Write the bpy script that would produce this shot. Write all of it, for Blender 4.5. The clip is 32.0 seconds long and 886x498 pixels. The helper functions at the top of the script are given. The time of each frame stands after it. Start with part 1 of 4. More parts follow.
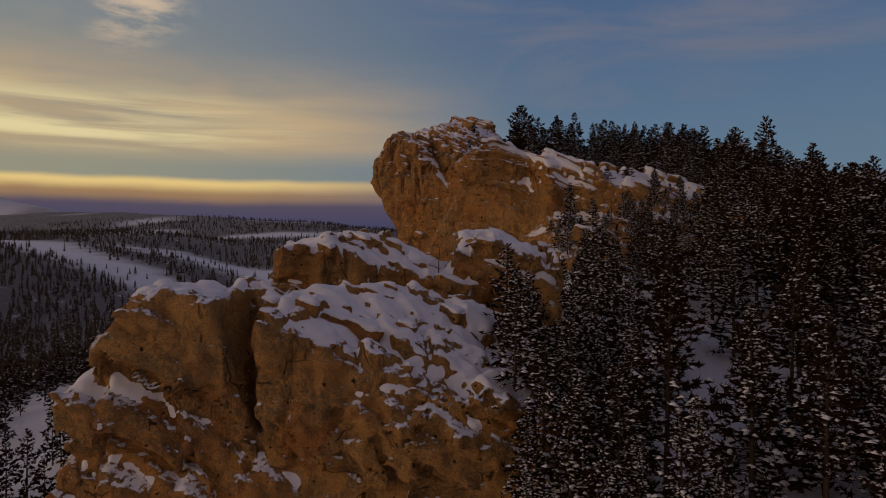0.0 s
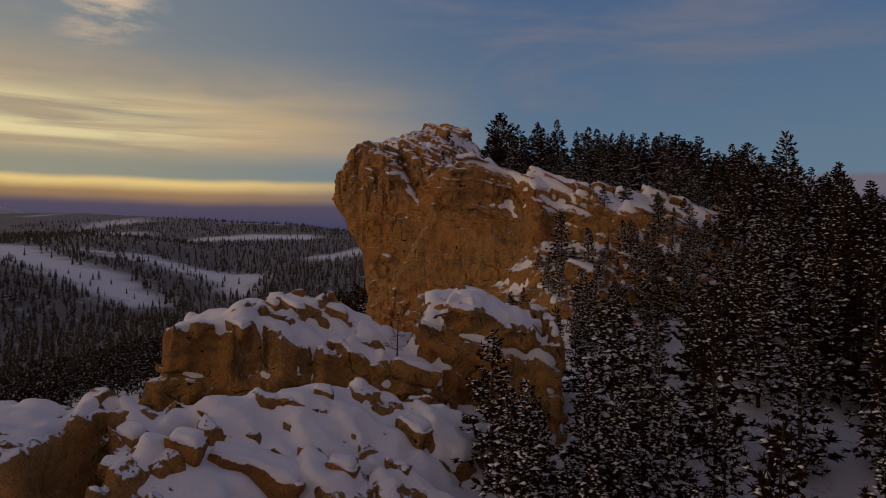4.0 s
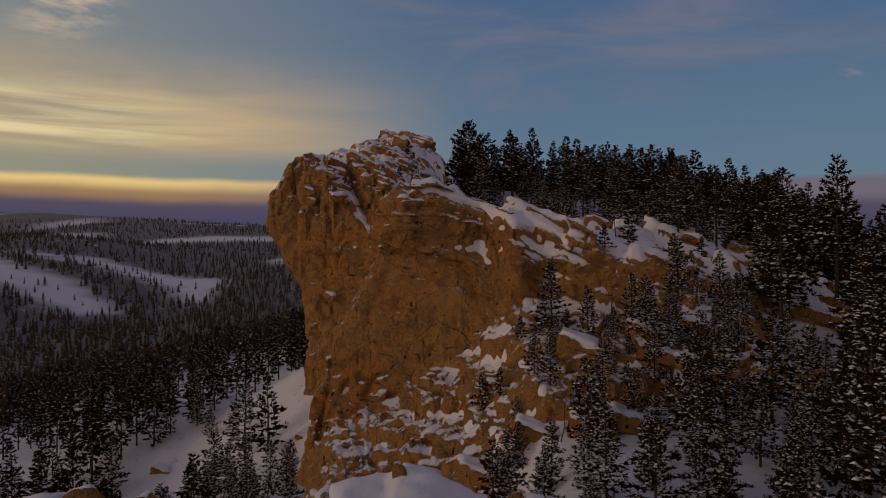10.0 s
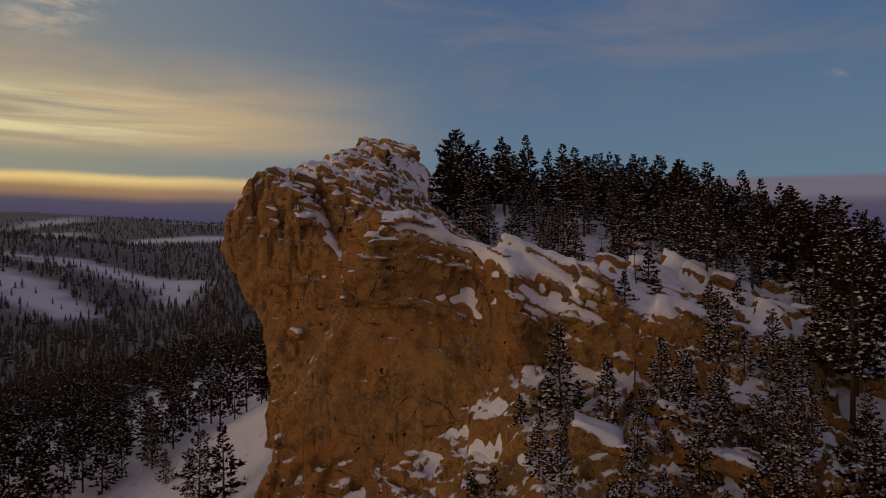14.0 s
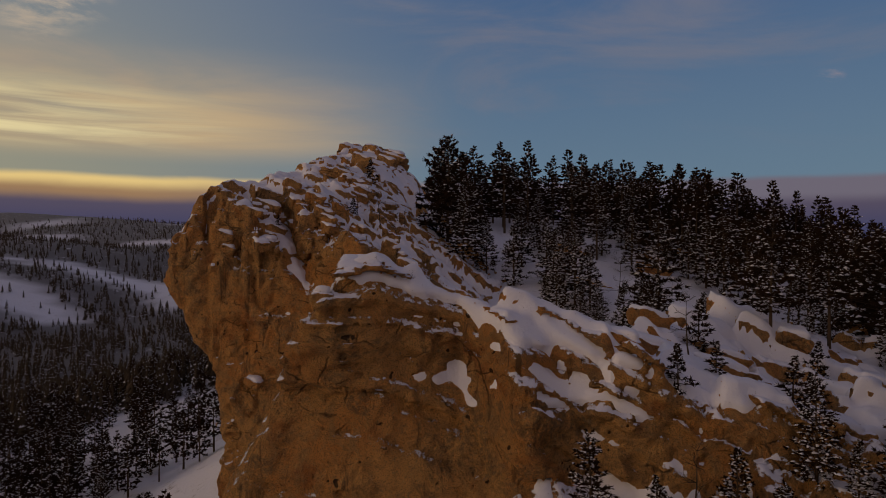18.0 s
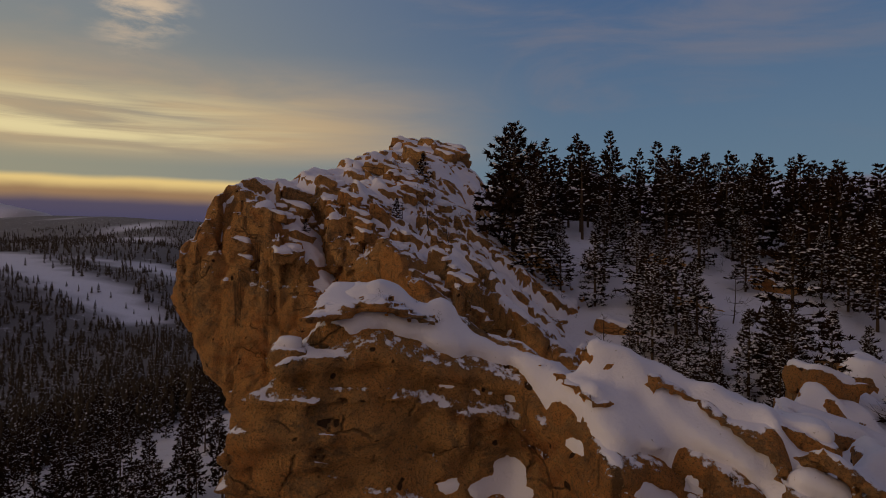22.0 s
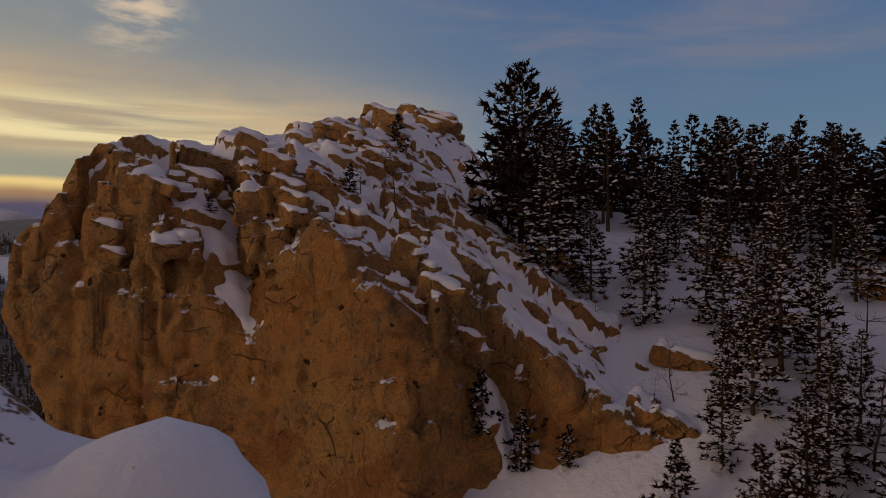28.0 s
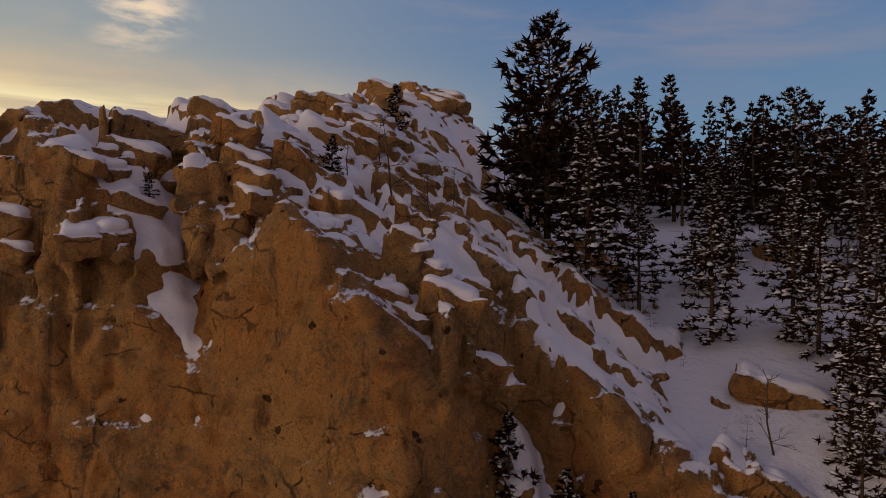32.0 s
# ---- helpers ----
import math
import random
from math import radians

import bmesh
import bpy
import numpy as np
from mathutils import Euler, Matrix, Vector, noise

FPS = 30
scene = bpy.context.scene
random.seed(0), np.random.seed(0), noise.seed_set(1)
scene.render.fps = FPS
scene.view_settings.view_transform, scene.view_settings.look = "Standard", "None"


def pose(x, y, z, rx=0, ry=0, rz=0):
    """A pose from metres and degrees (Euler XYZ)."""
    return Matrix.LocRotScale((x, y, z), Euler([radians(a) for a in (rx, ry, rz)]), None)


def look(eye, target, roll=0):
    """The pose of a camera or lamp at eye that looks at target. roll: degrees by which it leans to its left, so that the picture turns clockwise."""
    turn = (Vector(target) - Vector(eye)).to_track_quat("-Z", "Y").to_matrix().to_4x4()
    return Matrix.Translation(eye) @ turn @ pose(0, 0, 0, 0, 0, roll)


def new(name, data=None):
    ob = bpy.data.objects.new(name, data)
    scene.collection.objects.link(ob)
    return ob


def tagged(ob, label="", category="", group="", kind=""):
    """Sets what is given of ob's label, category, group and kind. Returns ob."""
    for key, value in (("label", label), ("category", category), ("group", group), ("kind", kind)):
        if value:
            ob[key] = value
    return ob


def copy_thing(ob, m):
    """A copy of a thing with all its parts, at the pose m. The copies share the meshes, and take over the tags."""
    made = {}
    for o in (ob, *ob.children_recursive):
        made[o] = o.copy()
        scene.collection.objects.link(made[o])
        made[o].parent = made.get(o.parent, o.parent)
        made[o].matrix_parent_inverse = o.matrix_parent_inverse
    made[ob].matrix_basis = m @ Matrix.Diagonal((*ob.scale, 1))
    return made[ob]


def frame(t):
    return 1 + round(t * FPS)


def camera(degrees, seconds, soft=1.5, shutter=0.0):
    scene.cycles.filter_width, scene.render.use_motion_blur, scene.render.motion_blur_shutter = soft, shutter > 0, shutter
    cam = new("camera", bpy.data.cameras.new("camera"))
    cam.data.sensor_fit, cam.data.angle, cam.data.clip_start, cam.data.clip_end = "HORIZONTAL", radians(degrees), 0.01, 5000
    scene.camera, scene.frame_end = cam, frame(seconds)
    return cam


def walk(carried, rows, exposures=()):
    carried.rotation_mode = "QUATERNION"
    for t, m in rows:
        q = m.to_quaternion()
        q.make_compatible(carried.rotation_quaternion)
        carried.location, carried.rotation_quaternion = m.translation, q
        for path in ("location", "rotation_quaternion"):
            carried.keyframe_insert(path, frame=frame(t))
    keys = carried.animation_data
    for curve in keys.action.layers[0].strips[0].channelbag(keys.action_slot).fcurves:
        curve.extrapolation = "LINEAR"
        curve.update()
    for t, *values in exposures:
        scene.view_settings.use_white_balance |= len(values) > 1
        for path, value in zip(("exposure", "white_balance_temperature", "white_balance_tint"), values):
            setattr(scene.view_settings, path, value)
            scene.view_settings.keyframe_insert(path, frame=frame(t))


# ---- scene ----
cam = camera(67.1, 32.0, soft=0.5)
METRES, EYE, TILT, LEAN, TURN = 140.0, 60.0, -0.4, 0.0, 0.0
ROWS = [
    (0.0, 0.0, 0.0, 0.0, 0.0, 0.0, -0.0),
    (0.5, 0.0007, 0.0167, 0.0044, -0.13, -0.0, -0.03),
    (1.0, 0.0017, 0.0335, 0.0092, -0.42, 0.03, -0.01),
    (1.5, 0.0027, 0.0504, 0.0139, -0.78, 0.05, -0.0),
    (2.0, 0.0037, 0.0672, 0.0187, -1.17, 0.05, -0.01),
    (2.5, 0.0048, 0.0839, 0.0235, -1.57, 0.06, 0.01),
    (3.0, 0.0061, 0.1005, 0.0284, -1.94, 0.06, 0.01),
    (3.5, 0.0071, 0.1162, 0.0337, -2.09, 0.06, 0.02),
    (5.5, 0.013, 0.1825, 0.0547, -2.06, 0.14, -0.01),
    (6.0, 0.0146, 0.1981, 0.0587, -2.06, 0.15, -0.02),
    (6.5, 0.0164, 0.2135, 0.0626, -2.5, 0.12, -0.04),
    (7.0, 0.018, 0.2287, 0.066, -3.13, 0.1, -0.04),
    (7.5, 0.0199, 0.2437, 0.0693, -3.56, 0.09, -0.05),
    (8.0, 0.0218, 0.2587, 0.0727, -3.99, 0.08, -0.04),
    (8.5, 0.0236, 0.2733, 0.0761, -4.43, 0.08, -0.06),
    (9.0, 0.0256, 0.2878, 0.0797, -4.82, 0.06, -0.06),
    (9.5, 0.0274, 0.302, 0.0839, -4.85, 0.08, -0.09),
    (10.0, 0.0293, 0.3164, 0.0886, -4.94, 0.08, -0.12),
    (10.5, 0.0311, 0.3305, 0.0938, -5.1, 0.06, -0.13),
    (11.0, 0.0332, 0.3449, 0.0987, -5.23, 0.05, -0.14),
    (11.5, 0.0352, 0.3589, 0.1032, -5.41, 0.03, -0.15),
    (12.0, 0.0372, 0.373, 0.1075, -5.57, 0.01, -0.14),
    (12.5, 0.0393, 0.3875, 0.1122, -5.74, -0.01, -0.15),
    (13.0, 0.0416, 0.4023, 0.1169, -5.82, -0.02, -0.15),
    (13.5, 0.044, 0.4175, 0.1213, -5.85, -0.04, -0.14),
    (14.0, 0.0465, 0.4329, 0.1254, -5.88, -0.04, -0.15),
    (14.5, 0.0491, 0.4484, 0.1295, -5.9, -0.05, -0.13),
    (16.5, 0.0608, 0.5145, 0.1448, -5.99, -0.02, -0.13),
    (17.0, 0.0634, 0.5303, 0.1487, -6.01, -0.02, -0.13),
    (17.5, 0.0661, 0.5462, 0.1524, -6.05, -0.03, -0.12),
    (18.0, 0.0689, 0.5623, 0.1556, -6.08, -0.02, -0.14),
    (18.5, 0.0716, 0.5783, 0.1581, -6.12, -0.03, -0.13),
    (19.0, 0.0746, 0.5946, 0.1598, -6.12, -0.01, -0.16),
    (19.5, 0.0773, 0.6106, 0.1615, -6.02, -0.01, -0.16),
    (20.0, 0.0802, 0.627, 0.1629, -5.01, 0.03, -0.17),
    (20.5, 0.0831, 0.6436, 0.1637, -3.18, 0.07, -0.18),
    (21.0, 0.086, 0.6599, 0.1641, -2.1, 0.09, -0.18),
    (21.5, 0.089, 0.6769, 0.1638, -0.96, 0.13, -0.2),
    (22.0, 0.092, 0.6937, 0.1633, 0.21, 0.17, -0.26),
    (22.5, 0.0944, 0.7103, 0.163, 0.17, 0.17, -0.27),
    (23.0, 0.0968, 0.7272, 0.1623, 0.14, 0.18, -0.28),
    (23.5, 0.099, 0.7439, 0.1617, 0.12, 0.19, -0.3),
    (24.0, 0.1007, 0.7609, 0.1611, 0.1, 0.2, -0.34),
    (24.5, 0.1017, 0.7779, 0.1606, 0.06, 0.18, -0.35),
    (25.0, 0.1026, 0.795, 0.1601, 0.06, 0.23, -0.35),
    (25.5, 0.1033, 0.8112, 0.1597, 0.05, 0.2, -0.37),
    (27.5, 0.103, 0.8697, 0.1563, -0.03, 0.46, -0.27),
    (28.0, 0.1039, 0.8829, 0.1559, -0.03, 0.48, -0.26),
    (28.5, 0.1049, 0.8961, 0.1552, -0.02, 0.51, -0.26),
    (29.0, 0.1056, 0.9091, 0.1547, -0.01, 0.54, -0.27),
    (29.5, 0.1056, 0.9214, 0.1544, 0.02, 0.55, -0.28),
    (30.0, 0.1042, 0.9326, 0.1546, 0.02, 0.52, -0.31),
    (30.5, 0.1031, 0.9434, 0.155, 0.06, 0.51, -0.25),
    (31.0, 0.1026, 0.953, 0.1552, 0.09, 0.48, -0.28),
    (31.5, 0.102, 0.9618, 0.1552, 0.12, 0.45, -0.28),
    (32.0, 0.1008, 0.9703, 0.155, 0.15, 0.44, -0.31),
]
walk(cam, [(t, pose(0, 0, EYE, TILT, LEAN, TURN) @ pose(METRES * x, METRES * y, METRES * z, 90 + pitch, roll, yaw)) for t, x, y, z, yaw, pitch, roll in ROWS],
     exposures=((0.0, 0.0), (25.5, 0.0), (28.0, 0.15), (30.0, 0.48), (32.0, 0.55)))

# ---- light ----
SUN_AZ, SUN_EL = radians(-108.0), radians(8.0)      # low, from the glow on the left
world = bpy.data.worlds.new("dusk_sky")
scene.world = world
world.use_nodes = True


class Nodes:
    """Short hand for node trees."""

    def __init__(self, tree):
        self.t = tree

    def add(self, kind, **kw):
        n = self.t.nodes.new(kind)
        for k, v in kw.items():
            if k in n.inputs:
                n.inputs[k].default_value = v
        return n

    def link(self, a, b):
        self.t.links.new(a, b)

    def put(self, v, sock):
        if hasattr(v, "is_linked"):
            self.link(v, sock)
        else:
            sock.default_value = v

    def math(self, op, a, b=0.0, c=0.0, clamp=False):
        n = self.t.nodes.new("ShaderNodeMath")
        n.operation, n.use_clamp = op, clamp
        self.put(a, n.inputs[0]), self.put(b, n.inputs[1]), self.put(c, n.inputs[2])
        return n.outputs[0]

    def ramp(self, v, lo, hi, a=0.0, b=1.0):
        n = self.t.nodes.new("ShaderNodeMapRange")
        n.interpolation_type = "SMOOTHSTEP"
        self.put(v, n.inputs[0])
        for i, w in enumerate((lo, hi, a, b)):
            n.inputs[1 + i].default_value = w
        return n.outputs[0]

    def mix(self, f, a, b, blend="MIX"):
        n = self.t.nodes.new("ShaderNodeMix")
        n.data_type, n.blend_type = "RGBA", blend
        self.put(f, n.inputs[0])
        for v, s in ((a, n.inputs[6]), (b, n.inputs[7])):
            self.put((*v, 1.0) if isinstance(v, tuple) and len(v) == 3 else v, s)
        return n.outputs[2]

    def noise(self, vec, scale, detail=4.0, rough=0.55, dist=0.0):
        n = self.add("ShaderNodeTexNoise", Scale=scale, Detail=detail, Roughness=rough, Distortion=dist)
        if vec is not None:
            self.link(vec, n.inputs["Vector"])
        return n.outputs["Fac"]

    def mapping(self, vec, scale=(1, 1, 1), rot=(0, 0, 0), loc=(0, 0, 0)):
        n = self.add("ShaderNodeMapping")
        n.inputs["Scale"].default_value = scale
        n.inputs["Rotation"].default_value = rot
        n.inputs["Location"].default_value = loc
        self.link(vec, n.inputs["Vector"])
        return n.outputs[0]


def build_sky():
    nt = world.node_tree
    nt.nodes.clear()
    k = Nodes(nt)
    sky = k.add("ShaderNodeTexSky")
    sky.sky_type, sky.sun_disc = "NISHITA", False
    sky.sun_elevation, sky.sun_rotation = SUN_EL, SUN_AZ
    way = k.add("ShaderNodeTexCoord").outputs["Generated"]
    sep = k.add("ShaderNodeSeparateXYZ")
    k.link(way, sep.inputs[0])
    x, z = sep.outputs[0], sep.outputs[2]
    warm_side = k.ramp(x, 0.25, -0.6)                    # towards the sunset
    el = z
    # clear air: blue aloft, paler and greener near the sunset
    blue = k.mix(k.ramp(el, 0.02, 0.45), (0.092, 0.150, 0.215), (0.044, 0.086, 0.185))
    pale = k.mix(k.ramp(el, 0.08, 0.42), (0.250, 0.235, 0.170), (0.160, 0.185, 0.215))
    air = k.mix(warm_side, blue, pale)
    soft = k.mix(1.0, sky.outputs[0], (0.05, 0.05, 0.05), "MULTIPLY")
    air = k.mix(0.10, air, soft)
    # unseen sky: dim thin cloud overhead, warm glow added behind to light the rock
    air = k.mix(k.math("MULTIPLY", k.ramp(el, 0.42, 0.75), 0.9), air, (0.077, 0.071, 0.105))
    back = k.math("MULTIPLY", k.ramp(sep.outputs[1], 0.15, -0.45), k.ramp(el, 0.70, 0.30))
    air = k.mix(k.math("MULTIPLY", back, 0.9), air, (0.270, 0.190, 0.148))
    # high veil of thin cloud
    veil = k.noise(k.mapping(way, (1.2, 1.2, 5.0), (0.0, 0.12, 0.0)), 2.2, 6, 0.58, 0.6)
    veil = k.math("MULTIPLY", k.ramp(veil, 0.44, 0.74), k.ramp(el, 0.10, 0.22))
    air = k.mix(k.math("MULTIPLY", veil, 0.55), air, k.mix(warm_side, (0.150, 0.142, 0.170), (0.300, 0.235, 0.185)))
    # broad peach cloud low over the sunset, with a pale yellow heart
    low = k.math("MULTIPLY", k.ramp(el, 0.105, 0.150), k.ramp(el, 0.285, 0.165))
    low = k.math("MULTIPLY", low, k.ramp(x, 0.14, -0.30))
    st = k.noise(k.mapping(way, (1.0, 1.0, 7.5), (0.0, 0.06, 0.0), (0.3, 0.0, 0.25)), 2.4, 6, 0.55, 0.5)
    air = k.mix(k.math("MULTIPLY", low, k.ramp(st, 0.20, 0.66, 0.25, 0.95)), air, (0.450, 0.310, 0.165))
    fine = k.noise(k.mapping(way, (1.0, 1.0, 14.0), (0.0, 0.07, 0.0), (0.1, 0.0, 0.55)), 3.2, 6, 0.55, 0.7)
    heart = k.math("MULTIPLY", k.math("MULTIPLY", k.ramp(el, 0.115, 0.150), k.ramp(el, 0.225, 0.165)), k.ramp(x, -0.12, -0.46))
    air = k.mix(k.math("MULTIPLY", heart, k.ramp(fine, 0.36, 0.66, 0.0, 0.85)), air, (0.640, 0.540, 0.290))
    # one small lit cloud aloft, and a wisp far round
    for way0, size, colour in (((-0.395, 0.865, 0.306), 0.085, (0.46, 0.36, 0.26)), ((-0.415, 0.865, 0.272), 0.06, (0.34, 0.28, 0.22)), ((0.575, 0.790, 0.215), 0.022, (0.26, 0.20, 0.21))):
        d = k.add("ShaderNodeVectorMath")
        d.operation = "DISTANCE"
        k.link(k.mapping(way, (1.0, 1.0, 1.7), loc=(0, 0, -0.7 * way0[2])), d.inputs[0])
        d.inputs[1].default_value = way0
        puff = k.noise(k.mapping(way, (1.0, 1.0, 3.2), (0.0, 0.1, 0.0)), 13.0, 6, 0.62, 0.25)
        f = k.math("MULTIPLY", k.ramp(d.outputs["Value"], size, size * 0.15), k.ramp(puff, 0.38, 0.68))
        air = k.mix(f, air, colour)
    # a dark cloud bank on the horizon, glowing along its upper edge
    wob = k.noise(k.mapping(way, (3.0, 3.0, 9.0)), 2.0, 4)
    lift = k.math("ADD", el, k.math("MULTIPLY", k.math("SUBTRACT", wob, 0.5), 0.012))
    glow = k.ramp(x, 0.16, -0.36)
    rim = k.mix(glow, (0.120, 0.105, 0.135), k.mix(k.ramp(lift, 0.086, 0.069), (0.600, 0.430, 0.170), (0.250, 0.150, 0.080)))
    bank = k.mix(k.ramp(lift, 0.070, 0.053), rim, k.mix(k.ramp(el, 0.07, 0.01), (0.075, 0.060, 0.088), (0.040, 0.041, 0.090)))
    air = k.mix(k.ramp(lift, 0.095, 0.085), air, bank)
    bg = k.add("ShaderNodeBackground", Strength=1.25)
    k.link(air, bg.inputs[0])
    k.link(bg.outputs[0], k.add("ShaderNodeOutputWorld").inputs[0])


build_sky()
lamp = bpy.data.lights.new("sun", "SUN")
lamp.energy, lamp.angle, lamp.color = 0.64, radians(30), (1.0, 0.72, 0.45)
sun = new("sun", lamp)
sun.matrix_world = look((math.sin(SUN_AZ) * 50, math.cos(SUN_AZ) * 50, math.tan(SUN_EL) * 50), (0, 0, 0))


# ---- materials ----
def material(name):
    m = bpy.data.materials.new(name)
    m.use_nodes = True
    m.node_tree.nodes.clear()
    k = Nodes(m.node_tree)
    b = k.add("ShaderNodeBsdfPrincipled")
    k.link(b.outputs[0], k.add("ShaderNodeOutputMaterial").inputs[0])
    pos = k.add("ShaderNodeNewGeometry").outputs["Position"]
    return m, k, b, pos


def bump(k, b, height, strength, distance):
    n = k.add("ShaderNodeBump", Strength=strength, Distance=distance)
    k.link(height, n.inputs["Height"])
    k.link(n.outputs[0], b.inputs["Normal"])


def make_snow():
    m, k, b, p = material("snow")
    big = k.noise(p, 0.15, 3)
    fine = k.noise(p, 3.5, 6, 0.6)
    col = k.mix(big, (0.76, 0.72, 0.78), (0.83, 0.79, 0.84))
    # dark specks: litter, and the shade of little hollows painted in
    speck = k.ramp(k.noise(p, 5.0, 2, 0.5), 0.72, 0.76)
    col = k.mix(k.math("MULTIPLY", speck, 0.5), col, (0.25, 0.19, 0.13))
    k.link(col, b.inputs["Base Color"])
    b.inputs["Roughness"].default_value = 0.75
    bump(k, b, k.math("ADD", fine, k.math("MULTIPLY", big, 3.0)), 0.5, 0.12)
    return m


def make_rock():
    m, k, b, p = material("sandstone")
    big = k.noise(p, 0.09, 4, 0.6, 0.5)
    mid = k.noise(p, 0.5, 6, 0.65, 0.8)
    fine = k.noise(p, 3.2, 8, 0.72)
    grit = k.noise(p, 11.0, 5, 0.75)
    col = k.mix(k.ramp(big, 0.36, 0.62), (0.80, 0.345, 0.098), (0.84, 0.440, 0.150))
    col = k.mix(k.ramp(mid, 0.45, 0.66), col, (0.64, 0.340, 0.130))
    # grey lichen and weathering in patches
    grey = k.math("MULTIPLY", k.ramp(k.noise(p, 0.2, 6, 0.7, 1.0), 0.50, 0.62), k.ramp(fine, 0.36, 0.56))
    col = k.mix(k.math("MULTIPLY", grey, 0.62), col, (0.20, 0.155, 0.095))
    # dark seepage streaks that run down
    streak = k.noise(k.mapping(p, (0.8, 0.8, 0.06)), 1.0, 6, 0.7, 0.5)
    col = k.mix(k.math("MULTIPLY", k.ramp(streak, 0.56, 0.68), 0.66), col, (0.070, 0.045, 0.028))
    rust = k.ramp(k.noise(p, 0.16, 4, 0.6, 0.7), 0.58, 0.70)
    col = k.mix(k.math("MULTIPLY", rust, 0.6), col, (0.50, 0.150, 0.040))
    # small pits, their shade painted as dark brown
    pit_shade = k.ramp(fine, 0.57, 0.66)
    col = k.mix(k.math("MULTIPLY", pit_shade, 0.6), col, (0.10, 0.060, 0.030))
    pale = k.ramp(k.noise(p, 1.6, 6, 0.7), 0.60, 0.72)
    col = k.mix(k.math("MULTIPLY", pale, 0.5), col, (0.58, 0.42, 0.24))
    col = k.mix(k.math("MULTIPLY", k.ramp(grit, 0.52, 0.60), 0.52), col, (0.13, 0.080, 0.042))
    fleck = k.ramp(k.noise(p, 6.5, 5, 0.75), 0.58, 0.66)
    col = k.mix(k.math("MULTIPLY", fleck, 0.70), col, (0.70, 0.47, 0.20))
    # blotches, then fine cracks and holes with their inner shade put into the colour
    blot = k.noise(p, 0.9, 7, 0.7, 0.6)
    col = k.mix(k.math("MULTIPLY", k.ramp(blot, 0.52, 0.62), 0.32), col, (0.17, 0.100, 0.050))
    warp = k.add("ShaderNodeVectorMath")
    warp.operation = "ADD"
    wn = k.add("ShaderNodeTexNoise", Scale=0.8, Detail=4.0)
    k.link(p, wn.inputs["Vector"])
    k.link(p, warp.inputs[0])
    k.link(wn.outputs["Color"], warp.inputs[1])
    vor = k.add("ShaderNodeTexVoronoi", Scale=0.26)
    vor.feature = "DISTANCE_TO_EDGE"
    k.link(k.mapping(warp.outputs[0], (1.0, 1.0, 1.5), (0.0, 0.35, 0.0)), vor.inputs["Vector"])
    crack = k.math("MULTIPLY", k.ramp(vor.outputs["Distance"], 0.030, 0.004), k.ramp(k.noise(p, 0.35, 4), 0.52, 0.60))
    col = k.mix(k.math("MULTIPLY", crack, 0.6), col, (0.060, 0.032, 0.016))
    # holes: shallow in the bump, the dark inside painted on
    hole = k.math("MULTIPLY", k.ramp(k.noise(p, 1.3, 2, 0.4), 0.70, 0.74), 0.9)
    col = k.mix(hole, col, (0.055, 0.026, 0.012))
    # frost and snow caught on every little ledge
    up = k.add("ShaderNodeSeparateXYZ")
    k.link(k.add("ShaderNodeNewGeometry").outputs["Normal"], up.inputs[0])
    catch = k.math("ADD", up.outputs[2], k.math("ADD", k.math("MULTIPLY", k.math("SUBTRACT", k.noise(p, 2.4, 7, 0.75), 0.5), 1.5), k.math("MULTIPLY", k.math("SUBTRACT", k.noise(p, 0.35, 3), 0.5), 0.9)))
    dust = k.ramp(catch, 0.70, 0.77)
    col = k.mix(dust, col, (0.81, 0.765, 0.82))
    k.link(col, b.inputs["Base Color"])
    b.inputs["Roughness"].default_value = 0.9
    b.inputs["Specular IOR Level"].default_value = 0.2
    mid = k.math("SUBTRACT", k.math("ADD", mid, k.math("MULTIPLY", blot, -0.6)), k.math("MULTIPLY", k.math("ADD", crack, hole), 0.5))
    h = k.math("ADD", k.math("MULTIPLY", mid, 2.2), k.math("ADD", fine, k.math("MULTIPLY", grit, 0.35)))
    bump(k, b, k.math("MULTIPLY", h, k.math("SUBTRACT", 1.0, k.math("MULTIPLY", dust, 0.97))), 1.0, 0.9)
    return m


def make_ground():
    """Snow with litter that shows through under the woods."""
    m, k, b, p = material("snowy_ground")
    big = k.noise(p, 0.02, 5, 0.6)
    mid = k.noise(p, 0.35, 5, 0.65)
    fine = k.noise(p, 2.5, 6, 0.65)
    litter = k.math("MULTIPLY", k.ramp(mid, 0.56, 0.70), k.ramp(fine, 0.40, 0.60))
    col = k.mix(k.math("MULTIPLY", litter, 0.6), (0.79, 0.75, 0.81), (0.16, 0.11, 0.07))
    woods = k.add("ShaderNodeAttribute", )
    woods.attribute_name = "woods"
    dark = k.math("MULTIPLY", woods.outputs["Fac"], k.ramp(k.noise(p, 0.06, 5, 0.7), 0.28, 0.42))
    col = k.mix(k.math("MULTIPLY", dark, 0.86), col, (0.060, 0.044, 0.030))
    k.link(col, b.inputs["Base Color"])
    b.inputs["Roughness"].default_value = 0.8
    bump(k, b, k.math("ADD", fine, k.math("MULTIPLY", mid, 3.0)), 0.6, 0.25)
    return m


